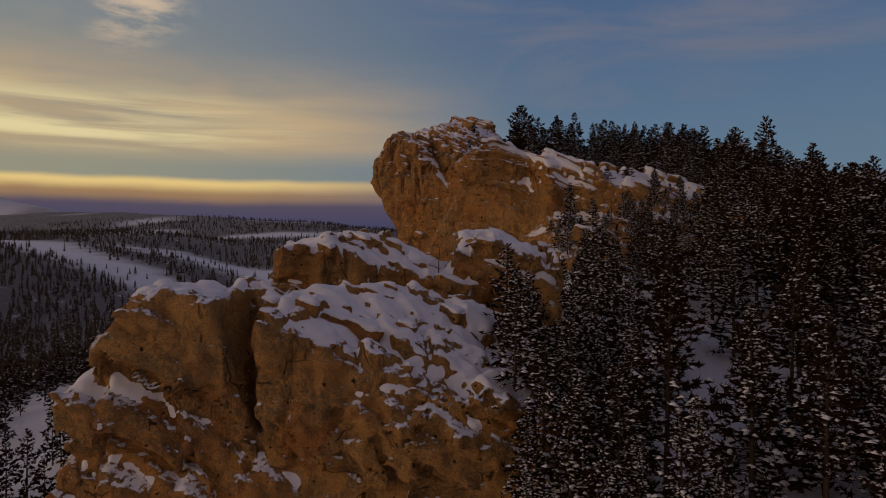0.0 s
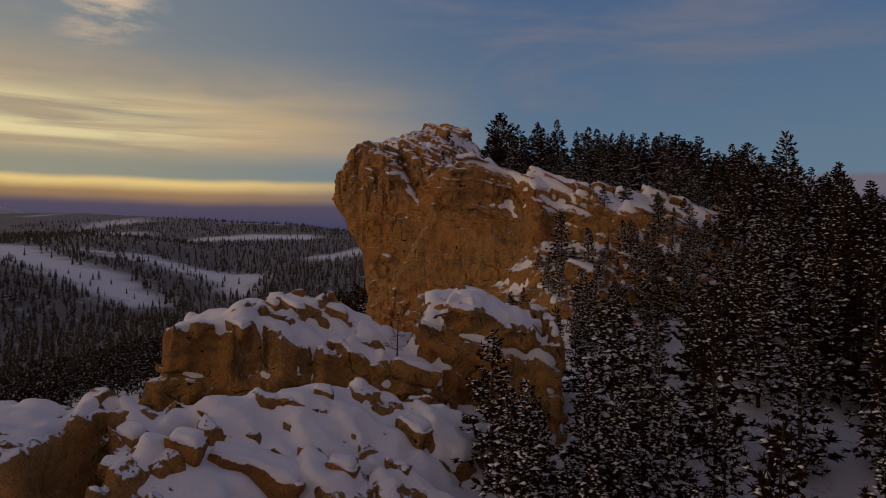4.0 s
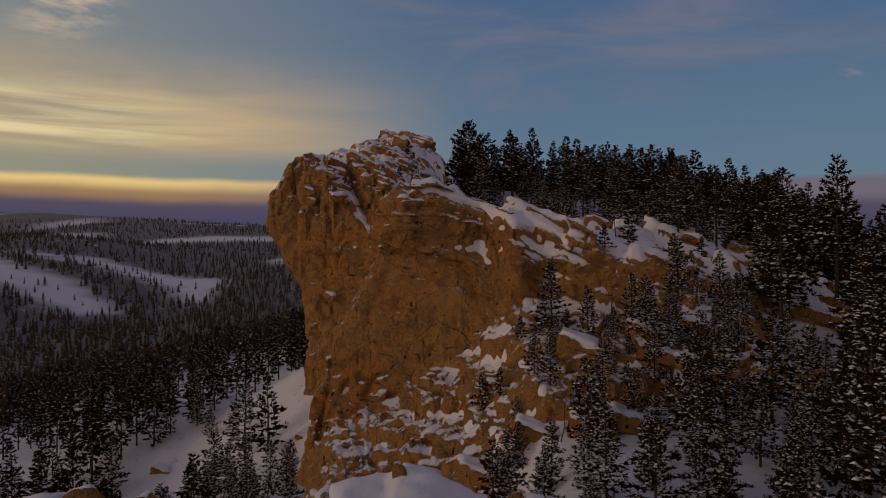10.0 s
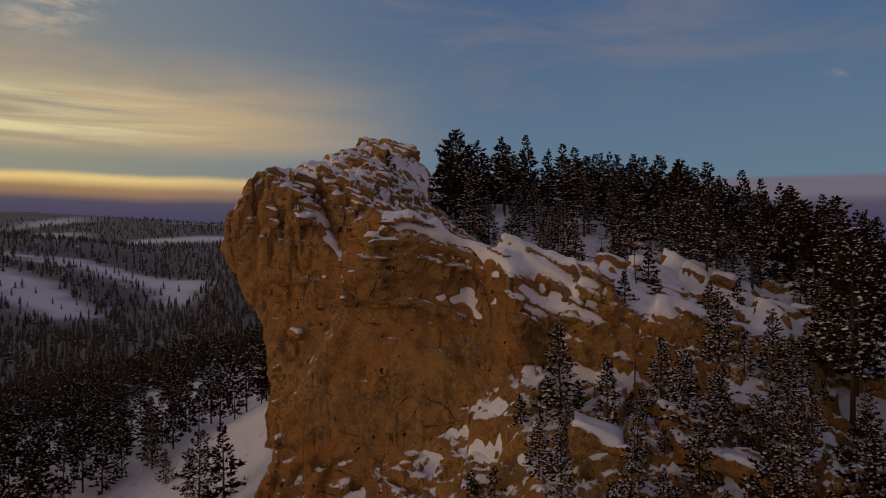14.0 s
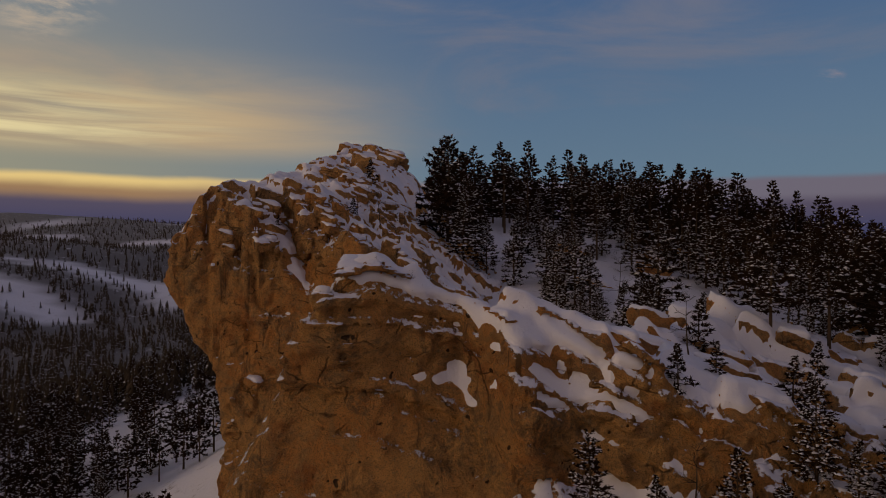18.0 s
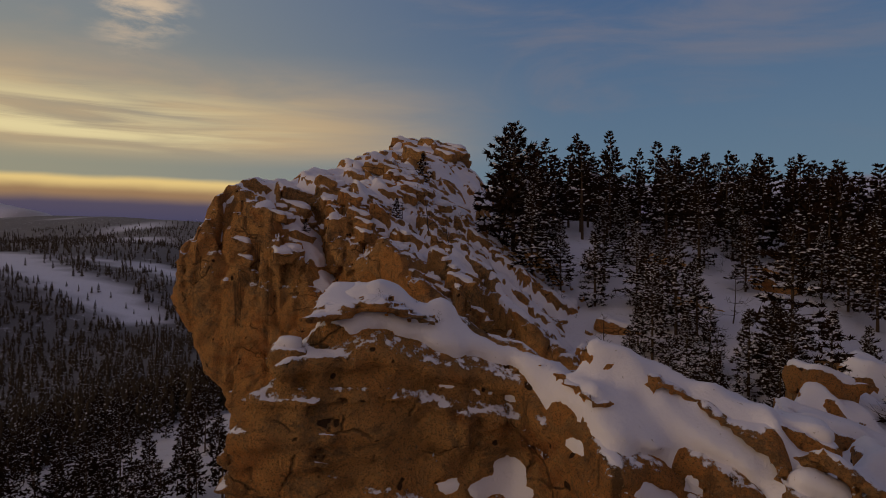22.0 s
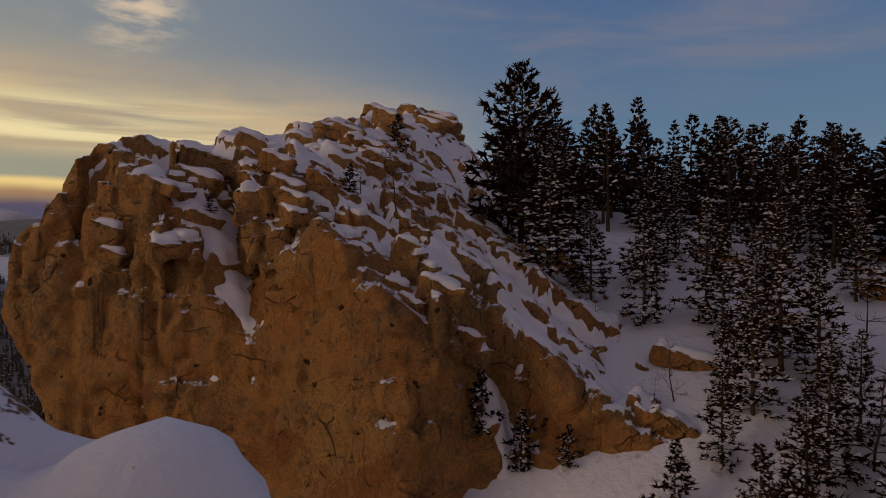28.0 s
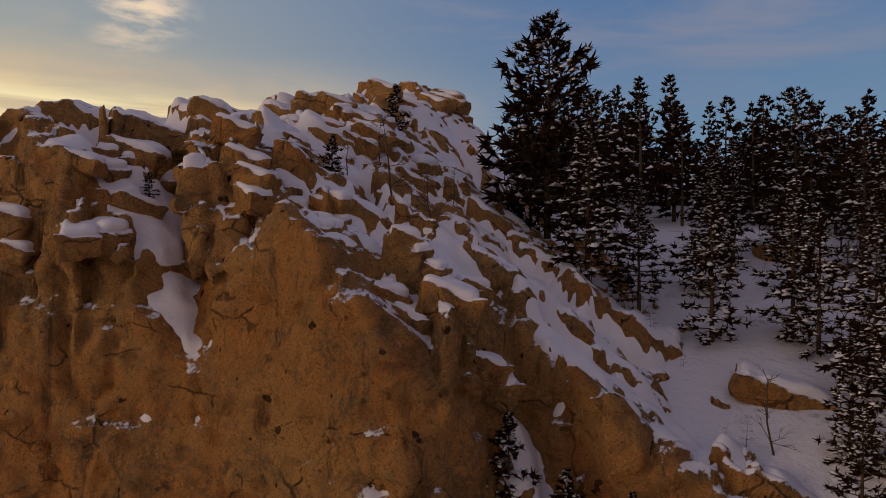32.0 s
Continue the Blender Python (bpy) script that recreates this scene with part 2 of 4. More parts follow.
def plain(name, c1, c2, scale, rough=0.85):
    m, k, b, p = material(name)
    info = k.add("ShaderNodeObjectInfo")
    f = k.math("ADD", k.math("MULTIPLY", k.noise(p, scale, 4), 0.7), k.math("MULTIPLY", info.outputs["Random"], 0.3))
    k.link(k.mix(f, c1, c2), b.inputs["Base Color"])
    b.inputs["Roughness"].default_value = rough
    b.inputs["Specular IOR Level"].default_value = 0.12
    return m


SNOW, ROCK, GROUND = make_snow(), make_rock(), make_ground()
NEEDLE = plain("pine_needles", (0.015, 0.0068, 0.0030), (0.042, 0.0195, 0.0085), 0.8)
BARK = plain("pine_bark", (0.055, 0.036, 0.024), (0.12, 0.075, 0.045), 3.0)
TWIG = plain("bare_twigs", (0.06, 0.042, 0.030), (0.13, 0.095, 0.065), 3.0)
FAR_NEEDLE = plain("distant_needles", (0.045, 0.031, 0.019), (0.105, 0.074, 0.045), 0.05)


# ---- shapes ----
rng = np.random.default_rng(7)
LATTICE = rng.random((64, 64, 64)).astype(np.float32)


def vnoise(x, y, z, size):
    """Smooth lattice noise, -1 to 1, with lumps of that size in metres."""
    out = 0.0
    c = [np.asarray(v, np.float32) / size + 37.3 for v in (x, y, z)]
    i = [np.floor(v).astype(np.int32) for v in c]
    f = [v - w for v, w in zip(c, i)]
    f = [v * v * (3 - 2 * v) for v in f]
    for a in (0, 1):
        for b in (0, 1):
            for d in (0, 1):
                w = (f[0] if a else 1 - f[0]) * (f[1] if b else 1 - f[1]) * (f[2] if d else 1 - f[2])
                out = out + w * LATTICE[(i[0] + a) & 63, (i[1] + b) & 63, (i[2] + d) & 63]
    return out * 2 - 1


def cells(u, v, su, sv, seed):
    """Plan blocks: the random height (0..1) of the nearest seed, the distance to its joint, the way along it."""
    u, v = u / su, v / sv
    iu, iv = np.floor(u).astype(int), np.floor(v).astype(int)
    d1, d2, val, off = np.full(u.shape, 9.0), np.full(u.shape, 9.0), np.zeros(u.shape), np.zeros(u.shape)
    for a in (-1, 0, 1):
        for b in (-1, 0, 1):
            cu, cv = iu + a, iv + b
            px = cu + 0.1 + 0.8 * LATTICE[cu & 63, cv & 63, seed]
            py = cv + 0.1 + 0.8 * LATTICE[cu & 63, cv & 63, seed + 1]
            r = LATTICE[cu & 63, cv & 63, seed + 2]
            d = np.hypot(u - px, v - py)
            near = d < d1
            d2 = np.where(near, d1, np.minimum(d2, d))
            val, off, d1 = np.where(near, r, val), np.where(near, u - px, off), np.where(near, d, d1)
    return val, d2 - d1, off


def smax(*fields, k=1.0):
    out = fields[0]
    for g in fields[1:]:
        h = np.maximum(k - np.abs(out - g), 0) / k
        out = np.maximum(out, g) + h * h * k * 0.25
    return out


def net(f, origin, step):
    """Vertices and quads of the surface where the sampled field changes sign."""
    s = f < 0
    n = np.array(f.shape) - 1
    corner = [(a, b, c) for a in (0, 1) for b in (0, 1) for c in (0, 1)]
    cnt = sum(s[a:a + n[0], b:b + n[1], c:c + n[2]].astype(np.int8) for a, b, c in corner)
    act = np.argwhere((cnt > 0) & (cnt < 8))
    num = np.full(tuple(n), -1, np.int32)
    num[act[:, 0], act[:, 1], act[:, 2]] = np.arange(len(act))
    tot, hits = np.zeros((len(act), 3)), np.zeros(len(act))
    for p in corner:
        for ax in range(3):
            if p[ax]:
                continue
            q = list(p)
            q[ax] = 1
            fa = f[act[:, 0] + p[0], act[:, 1] + p[1], act[:, 2] + p[2]]
            fb = f[act[:, 0] + q[0], act[:, 1] + q[1], act[:, 2] + q[2]]
            cut = (fa < 0) != (fb < 0)
            t = np.where(cut, fa / np.where(cut, fa - fb, 1), 0)
            pt = np.array(p, float)[None].repeat(len(act), 0)
            pt[:, ax] = t
            tot += pt * cut[:, None]
            hits += cut
    verts = (act + tot / hits[:, None]) * step + np.array(origin)
    quads = []
    for ax in range(3):
        o1, o2 = [i for i in range(3) if i != ax]
        lo = [slice(1, int(n[i])) for i in range(3)]
        hi = list(lo)
        lo[ax], hi[ax] = slice(0, int(n[ax])), slice(1, int(n[ax]) + 1)
        a, b = s[tuple(lo)], s[tuple(hi)]
        e = np.argwhere(a != b)
        inside = a[e[:, 0], e[:, 1], e[:, 2]]
        base = e.copy()
        base[:, o1] += 1
        base[:, o2] += 1
        ids = []
        for d1, d2 in ((-1, -1), (0, -1), (0, 0), (-1, 0)):
            c = base.copy()
            c[:, o1] += d1
            c[:, o2] += d2
            ids.append(num[c[:, 0], c[:, 1], c[:, 2]])
        q = np.stack(ids, 1)
        flip = inside if ax == 1 else ~inside
        q[flip] = q[flip][:, ::-1]
        quads.append(q)
    return verts, np.concatenate(quads), act


def mesh_of(name, verts, faces, mat, smooth=True):
    """A mesh of quads or triangles from arrays."""
    faces = np.asarray(faces, np.int32)
    used, inv = np.unique(faces, return_inverse=True)
    verts, faces = np.asarray(verts)[used], inv.reshape(faces.shape)
    m = bpy.data.meshes.new(name)
    n, w = faces.shape
    m.vertices.add(len(verts))
    m.vertices.foreach_set("co", verts.astype(np.float32).ravel())
    m.loops.add(n * w)
    m.loops.foreach_set("vertex_index", faces.astype(np.int32).ravel())
    m.polygons.add(n)
    m.polygons.foreach_set("loop_start", np.arange(0, n * w, w, dtype=np.int32))
    m.polygons.foreach_set("use_smooth", np.full(n, smooth))
    m.update(calc_edges=True)
    m.materials.append(mat)
    return m


# ---- the lie of the land ----
def sig(v):
    return 1 / (1 + np.exp(-np.clip(v, -40, 40)))


def apron_height(x, y):
    """The broken rock apron that leans against the front of the fin."""
    return 62 + 0.58 * (y - 118.3) + np.interp(x, (-6, -2, 7, 12, 16.6, 19, 28, 42, 52), (-18, -14.5, -9.5, -7, -2.5, 1.2, 2.8, 4.2, 4))


def land(x, y):
    """Height of the ground."""
    x, y = np.asarray(x, float), np.asarray(y, float)
    yy = np.clip(y, -60, 420)
    right = 45 + 0.24 * (np.minimum(yy, 232) - 50) - 0.05 * np.maximum(yy - 232, 0) - 0.2 * np.log1p(np.exp(np.clip((x - 58) / 10, -30, 30))) * 10
    gx = np.maximum(x, 6)
    right = right - 10 * np.exp(-((gx - 6) / 9) ** 2 - ((y - 105) / 24) ** 2) - 17 * np.exp(-((gx - 6) / 22) ** 2 - ((y - 154) / 14) ** 2)
    right = right + 4 * np.exp(-((x - 45) / 18) ** 2 - ((y - 115) / 25) ** 2) + 4.5 * np.exp(-((x - 44) / 13) ** 2 - ((y - 133) / 10) ** 2)
    near_apron = sig((y - 99) / 2.5) * sig((124 - y) / 1.5) * sig((52 - x) / 3)
    right = right + (apron_height(x, y) - 1.5 - right) * near_apron
    right = right - 6 * np.exp(-((x + 2) / 9) ** 2 - ((y - 42) / 10) ** 2)
    right = np.minimum(right, 46 + 1.2 * np.maximum(x + 1, 0) + 60 * sig((y - 173) / 2.5) + 60 * sig((88 - y) / 3))
    foot = np.where(y < 178, -3.0, -3 + 0.2 * (y - 178))
    lx = x + 16 - 0.2 * np.maximum(y - 178, 0)
    left = np.interp(y, (40, 88, 150, 182, 215, 400), (26, 33, 34, 34, 44, 48)) + np.where(lx < 0, np.maximum(0.5 * lx, -15 + 0.22 * (lx + 30)), 0.06 * lx)
    left = -42 + np.log1p(np.exp(np.clip((left + 42) / 14, -30, 40))) * 14
    near = left + (np.maximum(right, -40) - left) * sig((x - foot) / 3.0)
    # across the valley: a wooded hillside that rises to a ridge
    d = y + 0.12 * x
    far = -42 + 0.125 * np.log1p(np.exp(np.clip((d - 950) / 90, -30, 40))) * 90
    # two spurs that fall towards the valley from the left
    x0 = -360 + 0.3 * (np.clip(y, 600, 1500) - 1040) + 26 * np.sin((y - 1085) / 36.0 * 0.5)
    side = np.log1p(np.exp(np.clip((x0 - x) / 40, -30, 40))) * 40
    side = -42 + 140 * (1 - np.exp(-0.43 * side / 140)) * sig((y - 700) / 80)
    far = np.maximum(far, side) + 4 * np.exp(-np.abs(far - side) / 12)
    crest = 192 - 0.055 * np.clip(x + 1400, -600, 2200)
    far = crest - np.log1p(np.exp(np.clip((crest - far) / 10, -30, 40))) * 10 + 14 * np.sin(x / 310.0 + y / 530) * sig((d - 1000) / 150)
    w = sig((np.hypot(x - 60, (y - 150) * 0.8) - 420) / 45)
    z = near * (1 - w) + far * w
    r = np.hypot(x, y)
    z = z + 1.2 * vnoise(x, y, 0 * x, 23.0) * sig((r - 5) / 5) + 0.35 * vnoise(x, y, 0 * x + 9, 5.0) * (r < 700) + 9 * vnoise(x, y, 0 * x + 3, 210.0) * sig((r - 600) / 80)
    return z


def glades(x, y):
    """0 in the woods, 1 in the open snow across the valley."""
    wob = 1 + 0.35 * vnoise(x, y, 0 * x + 5, 110.0) + 0.2 * vnoise(x, y, 0 * x + 7, 40.0)
    g = 0.0
    for ax, ay, bx, by, wa, wb in ((-800, 1240, -405, 1010, 75, 38), (-545, 1350, -335, 1235, 45, 62), (-335, 1235, -285, 1100, 45, 16), (-600, 1900, -330, 1960, 38, 50), (-640, 1330, -560, 1290, 18, 26), (-210, 1560, -120, 1700, 40, 40)):
        t = np.clip(((x - ax) * (bx - ax) + (y - ay) * (by - ay)) / ((bx - ax) ** 2 + (by - ay) ** 2), 0, 1)
        d = np.hypot(x - ax - t * (bx - ax), y - ay - t * (by - ay))
        g = np.maximum(g, sig(((wa + (wb - wa) * t) * wob - d) / 5))
    g = np.maximum(g, sig((vnoise(x, y, 0 * x + 8, 260.0) - 0.68) * 14) * (np.hypot(x, y) > 1500))
    return g


def build_ground():
    def axis(lo, hi, a, b, step):
        mid = np.arange(a, b + step, step)
        out = [mid]
        for end, sgn in ((hi, 1), (lo, -1)):
            v, s, row = (mid[-1] if sgn > 0 else mid[0]), step, []
            while (v - end) * sgn < 0:
                s = min(s * 1.10, 34.0 if abs(v) < 2400 else 90.0)
                v = v + sgn * s
                row.append(v)
            out = [np.array(row[::-1])] + out if sgn < 0 else out + [np.array(row)]
        return np.concatenate(out)

    xs, ys = axis(-4600, 4600, -75, 110, 1.25), axis(-4600, 4600, 0, 300, 1.25)
    X, Y = np.meshgrid(xs, ys, indexing="ij")
    Z = land(X, Y)
    i = np.arange(X.size).reshape(X.shape)
    q = np.stack([i[:-1, :-1], i[1:, :-1], i[1:, 1:], i[:-1, 1:]], -1).reshape(-1, 4)
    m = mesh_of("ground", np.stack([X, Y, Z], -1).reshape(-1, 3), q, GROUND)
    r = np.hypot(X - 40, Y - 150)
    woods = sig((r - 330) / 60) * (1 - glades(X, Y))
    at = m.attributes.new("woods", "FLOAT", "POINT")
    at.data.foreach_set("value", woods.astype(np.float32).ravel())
    tagged(new("ground", m), "snow-covered hillside and wooded valley ground", "ground", kind="structure")


build_ground()



def build_mountain():
    """The snowy mountain on the skyline beyond the woods."""
    u, v = np.meshgrid(np.linspace(0, 1, 70), np.linspace(0, 1, 24), indexing="ij")
    X, Y = -4300 + 2900 * u, 3500 + 700 * v + 0 * u
    peak = np.interp(u, (0, 0.35, 0.60, 0.72, 0.88, 1), (260, 380, 330, 245, 185, 60))
    Z = -60 + (peak + 60) * np.sin(np.pi * v * 0.95 + 0.05) ** 0.8 + 16 * vnoise(X, Y, 0 * X, 160.0) + 5 * vnoise(X, Y, 0 * X, 50.0)
    i = np.arange(X.size).reshape(X.shape)
    q = np.stack([i[:-1, :-1], i[1:, :-1], i[1:, 1:], i[:-1, 1:]], -1).reshape(-1, 4)
    m = mesh_of("mountain", np.stack([X, Y, Z], -1).reshape(-1, 3), q, GROUND)
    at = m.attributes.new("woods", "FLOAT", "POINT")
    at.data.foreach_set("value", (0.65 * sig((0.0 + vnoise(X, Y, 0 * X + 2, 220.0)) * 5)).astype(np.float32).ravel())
    tagged(new("backdrop", m), "distant snowy mountain with patches of forest", "mountain", kind="structure")


build_mountain()

TOPS = []       # column tops of the rocks, for whatever stands on them


def solid(field, box, step, snow, lumps, buried=True, extra=None):
    """Rock mesh, snow mesh and column tops of a solid field in a box."""
    (x0, x1), (y0, y1), (z0, z1) = box
    xs, ys, zs = (np.arange(a, b, step, dtype=np.float32) for a, b in box)
    X, Y, Z = xs[:, None, None], ys[None, :, None], zs[None, None, :]
    f = field(X, Y, Z).astype(np.float32)
    big = vnoise(X, Y, Z, 7.0)
    lumps = lumps(X, Y, Z) if callable(lumps) else lumps
    f = f + lumps * (1.0 * big + 0.75 * (np.abs(vnoise(X, Y, Z + 20, 3.1)) - 0.35) + 0.55 * (np.abs(vnoise(X + 9, Y, Z, 1.5)) - 0.35) + 0.34 * vnoise(X, Y + 5, Z, 0.70) + 0.20 * (np.abs(vnoise(X + 3, Y + 5, Z, 0.42)) - 0.3))
    # joints that run through the rock
    for n in (big, vnoise(X + 30, Y, 0.45 * Z, 4.4)):
        f = f + lumps * 0.55 * np.clip(0.10 - np.abs(n - 0.1), 0, 0.10) / 0.10
    v, q, act = net(f, (x0, y0, z0), step)
    if buried:
        sunk = v[:, 2] < land(v[:, 0], v[:, 1]) - 1.2
        q = q[~sunk[q].all(1)]
    rock = mesh_of("rock_face", v, q, ROCK)
    # snow: the softened solid lifted and thinned, so that it stays on what faces up
    lift, thin, ragged = snow
    g = f.copy()
    for ax in range(3):
        g = (np.roll(g, 1, ax) + g + np.roll(g, -1, ax)) / 3
    up = np.full_like(g, 5.0)
    up[:, :, lift:] = g[:, :, :-lift]
    o = 0 * xs[:, None]
    patch = vnoise(xs[:, None], ys[None, :], o + 4, 3.5) + 0.9 * vnoise(xs[:, None], ys[None, :], o + 1, 1.1) + 0.6 * vnoise(xs[:, None], ys[None, :], o + 2, 0.5)
    hold = extra(xs[:, None], ys[None, :]) if extra else 0.0
    up += (thin * lift * step + ragged * patch + hold)[:, :, None]
    up[:2], up[-2:], up[:, :2], up[:, -2:] = 5.0, 5.0, 5.0, 5.0
    v, q, act = net(up, (x0, y0, z0), step)
    deep = f[act[:, 0], act[:, 1], act[:, 2]] < -1.4 * step
    q = q[~deep[q].all(1)]
    cover = mesh_of("snow_cover", v, q, SNOW) if len(q) else None
    full = (f < 0) | (up < 0)
    idx = full.shape[2] - 1 - np.argmax(full[:, :, ::-1], 2)
    return rock, cover, (x0, y0, step, np.where(full.any(2), z0 + idx * step, -999))


def outcrop(name, label, field, box, step, snow=(3, 0.60, 0.16), lumps=0.75, extra=None):
    """A mass of rock with the snow that lies on it."""
    rock, cover, top = solid(field, box, step, snow, lumps, True, extra)
    root = tagged(new(name), label, "rock")
    new("rock_face", rock).parent = root
    if cover:
        cap = new("snow_cover", cover)
        cap.parent = root
        cap["label"], cap["kind"] = "thick snow lying on the ledges", "stuff"
    TOPS.append(top)
    return root


def surface(x, y):
    """Top of ground, rock or snow at a place."""
    z = float(land(x, y))
    for x0, y0, s, h in TOPS:
        i, j = int((x - x0) / s), int((y - y0) / s)
        if 0 <= i < h.shape[0] and 0 <= j < h.shape[1]:
            z = max(z, float(h[i, j]))
    return z


def blocks(X, Y, su, sv, turn, seed, amp, joint=0.5, tilt=0.0):
    """Stepped slabs on a dip slope; tilt: how far each slab falls along its length."""
    c, s = math.cos(turn), math.sin(turn)
    u, v = X[:, :, 0] * c + Y[:, :, 0] * s, -X[:, :, 0] * s + Y[:, :, 0] * c
    wu, wv = 0.5 * vnoise(u, v, 0 * u, 2.3), 0.5 * vnoise(u, v, 0 * u + 7, 2.3)
    val, gap, off = cells(u + wu, v + wv, su, sv, seed)
    return ((val - 0.5) * 2 * amp - tilt * off - joint * np.clip(0.16 - gap, 0, 0.16) / 0.16)[:, :, None]


def beds(c, size, amp, X, Y, Z):
    """Hard and soft beds that stand out and back along the faces."""
    i = c / size + 0.35 * vnoise(X, Y, Z, 9.0)
    f = i - np.floor(i)
    hard = LATTICE[np.floor(i).astype(np.int32) & 63, 5, 9]
    show = np.clip(0.35 + 1.1 * vnoise(X, Y, Z + 50, 11.0), 0.08, 1.0)
    return amp * show * ((hard - 0.5) * 1.4 + np.abs(f - 0.5) * 0.8)


def field_a(X, Y, Z):
    top = Z + 0.3 * np.maximum(0, 10.0 - X) - (80.1 - 0.31 * (X - 10) + 0.28 * (Y - 129) + 0.0025 * np.maximum(X - 24, 0) ** 2) - blocks(X, Y, 6.5, 3.2, -0.3, 3, 0.9, tilt=0.9) * np.clip((X - 12) / 6, 0.2, 1.25)
    top = (top - 0.55 * np.exp(-((X - 10.2) / 2.1) ** 2 - ((Y - 127.3) / 1.9) ** 2)) / 1.1
    bed = beds(top, 2.6, 0.8, X, Y, Z) + beds(top + 3, 0.9, 0.5, X, Y, Z)
    lean = -0.05 + 0.50 * sig((X - 18.5) * 1.5) * sig((27 - X) * 1.5)
    layered = 0.30 + 1.15 * np.exp(np.minimum(top, 0) / 6) + 0.3 * sig((X - 19) / 2)
    # the capping bed stands back over a dark undercut and a snowy terrace
    setback = np.interp(X, (5.5, 8, 12.8, 15.8, 17.4, 18.8), (0.2, 1.0, 2.7, 3.9, 2.4, 0)) * np.interp(-top, (0, 3.6, 4.2, 5.2, 7, 12), (1, 1, 1.15, 1.1, 0.6, 0))
    front = (-0.22 * (np.minimum(X, 17) - 4) - 0.24 * np.clip(X - 17, 0, 9) - 0.10 * np.maximum(X - 26, 0) - 0.954 * (Y - 125.5)) - 0.30 * np.maximum(0, 58 - Z) + lean * np.maximum(0, Z - 70) + bed * layered - 1.8 * np.exp(-((X - 19.6) / 1.8) ** 2) + setback
    left = (np.interp(Z, (40, 60, 74, 78, 82), (-7, -2, 4.4, 6.6, 7.6)) - X) / 1.06 + 0.6 * bed * layered
    back = (Y - (130.3 - 0.34 * np.clip(X - 9, 0, 8) + 0.95 * np.maximum(X - 27.5, 0) + 0.22 * (79 - Z))) / 1.03
    fin = smax(top, front, left, back, X - 60 + 0 * Z, k=0.45)
    # broken ledges that climb along its foot
    ledges = (Z - apron_height(X, Y) - 0.3 - blocks(X, Y, 3.4, 2.2, -0.5, 47, 1.1, tilt=0.9)) / 1.16
    apron = smax(ledges, 106 - Y + 0.25 * np.maximum(0, 17 - X) + bed, -3.0 - X + 0.3 * (Z - 48), X - 47 + bed, Y - 125 + 0 * Z, k=0.6)
    return np.minimum(fin, apron)


def field_b(X, Y, Z):
    rise = 0.39 * (np.minimum(Y, 186) - 180) + 0.35 * np.clip(Y - 186, 0, 14) + 0.46 * np.clip(Y - 200, 0, 22) + 0.22 * np.clip(Y - 237, 0, 40) - 0.018 * np.clip(Y - 186, 0, 40) * np.maximum(X - 14, 0)
    top = Z - (87.4 - 0.5 * (X - 4.5) + rise) - blocks(X, Y, 4.6, 3.0, 0.75, 11, 1.1, tilt=1.3)
    top = top / 1.18
    cap = Z - (87.9 + 0.26 * (np.minimum(Y, 202) - 176) + 0.31 * np.maximum(Y - 202, 0)) - blocks(X, Y, 4.2, 3.4, 0.5, 20, 1.2, tilt=1.6)
    bed = beds(top, 3.2, 0.8, X, Y, Z) + beds(top + 3, 1.0, 0.5, X, Y, Z)
    bulge = 4.2 * np.exp(-((X - 11.5) / 4.5) ** 2)
    front = 170 - 0.2 * (X - 1) - bulge - Y + 0.5 * bed - np.where(X > 2, 0.45, 0.1) * np.maximum(0, 62 - Z)
    # the upper front leans back in broken steps
    brow = (170.5 - 0.2 * (X - 1) - bulge - Y + np.interp(X, (-12, -4, 2, 6), (0.32, 0.42, 0.55, 0.62)) * (Z - 80) - 1.2 * blocks(X, Y, 3.2, 2.6, 0.2, 27, 1.0)) / 1.2
    xl = np.interp(Z, (40, 63, 70, 76, 82, 86, 89.5, 95, 112), (-11, -11.5, -15, -18.5, -18, -16.3, -13.2, -10, -6)) + 0.31 * np.clip(Y - 178, 0, 14) + 0.20 * np.maximum(0, Y - 192)
    left = xl - X + 0.25 * bed
    f = smax(top, cap, front, brow, left, k=1.0)
    # the snow chute that splits the nose
    t = np.clip((87 - Z) / 11.5, 0, 1)
    cx, cy = -4 + 5 * t, 177 - 7.5 * t
    open_up = 3.0 - 1.4 * t
    chute = (open_up - np.abs(X - cx) - 0.75 * np.maximum(0, Y - cy)) / 1.25 - np.maximum(0, 75.5 - Z) * 1.2
    # a second gully lower on the face
    g = np.clip((81 - Z) / 16, 0, 1)
    gully = (1.1 + 2.0 * g - np.abs(X - (16.6 + 3.2 * g)) - 0.9 * np.maximum(0, Y - (172.5 - 10 * g))) / 1.4 - np.maximum(0, 62 - Z)
    return smax(f, chute, gully, k=0.8)


def hold_b(x, y):
    """More snow stays in the two gullies, less on the sheer front."""
    chute = np.exp(-((x - (1 - 0.66 * (y - 169.5))) / 2.4) ** 2) * sig((y - 170.6) * 3) * sig((178 - y) * 2)
    gully = np.exp(-((x - (16.6 - 0.32 * (y - 172.5))) / 1.7) ** 2) * sig((169.3 - y) * 2) * sig((y - 161) * 2)
    return 0.10 + 0.40 * sig((171.6 - 0.2 * (x - 1) - y) * 1.5) - 0.60 * chute - 0.95 * gully


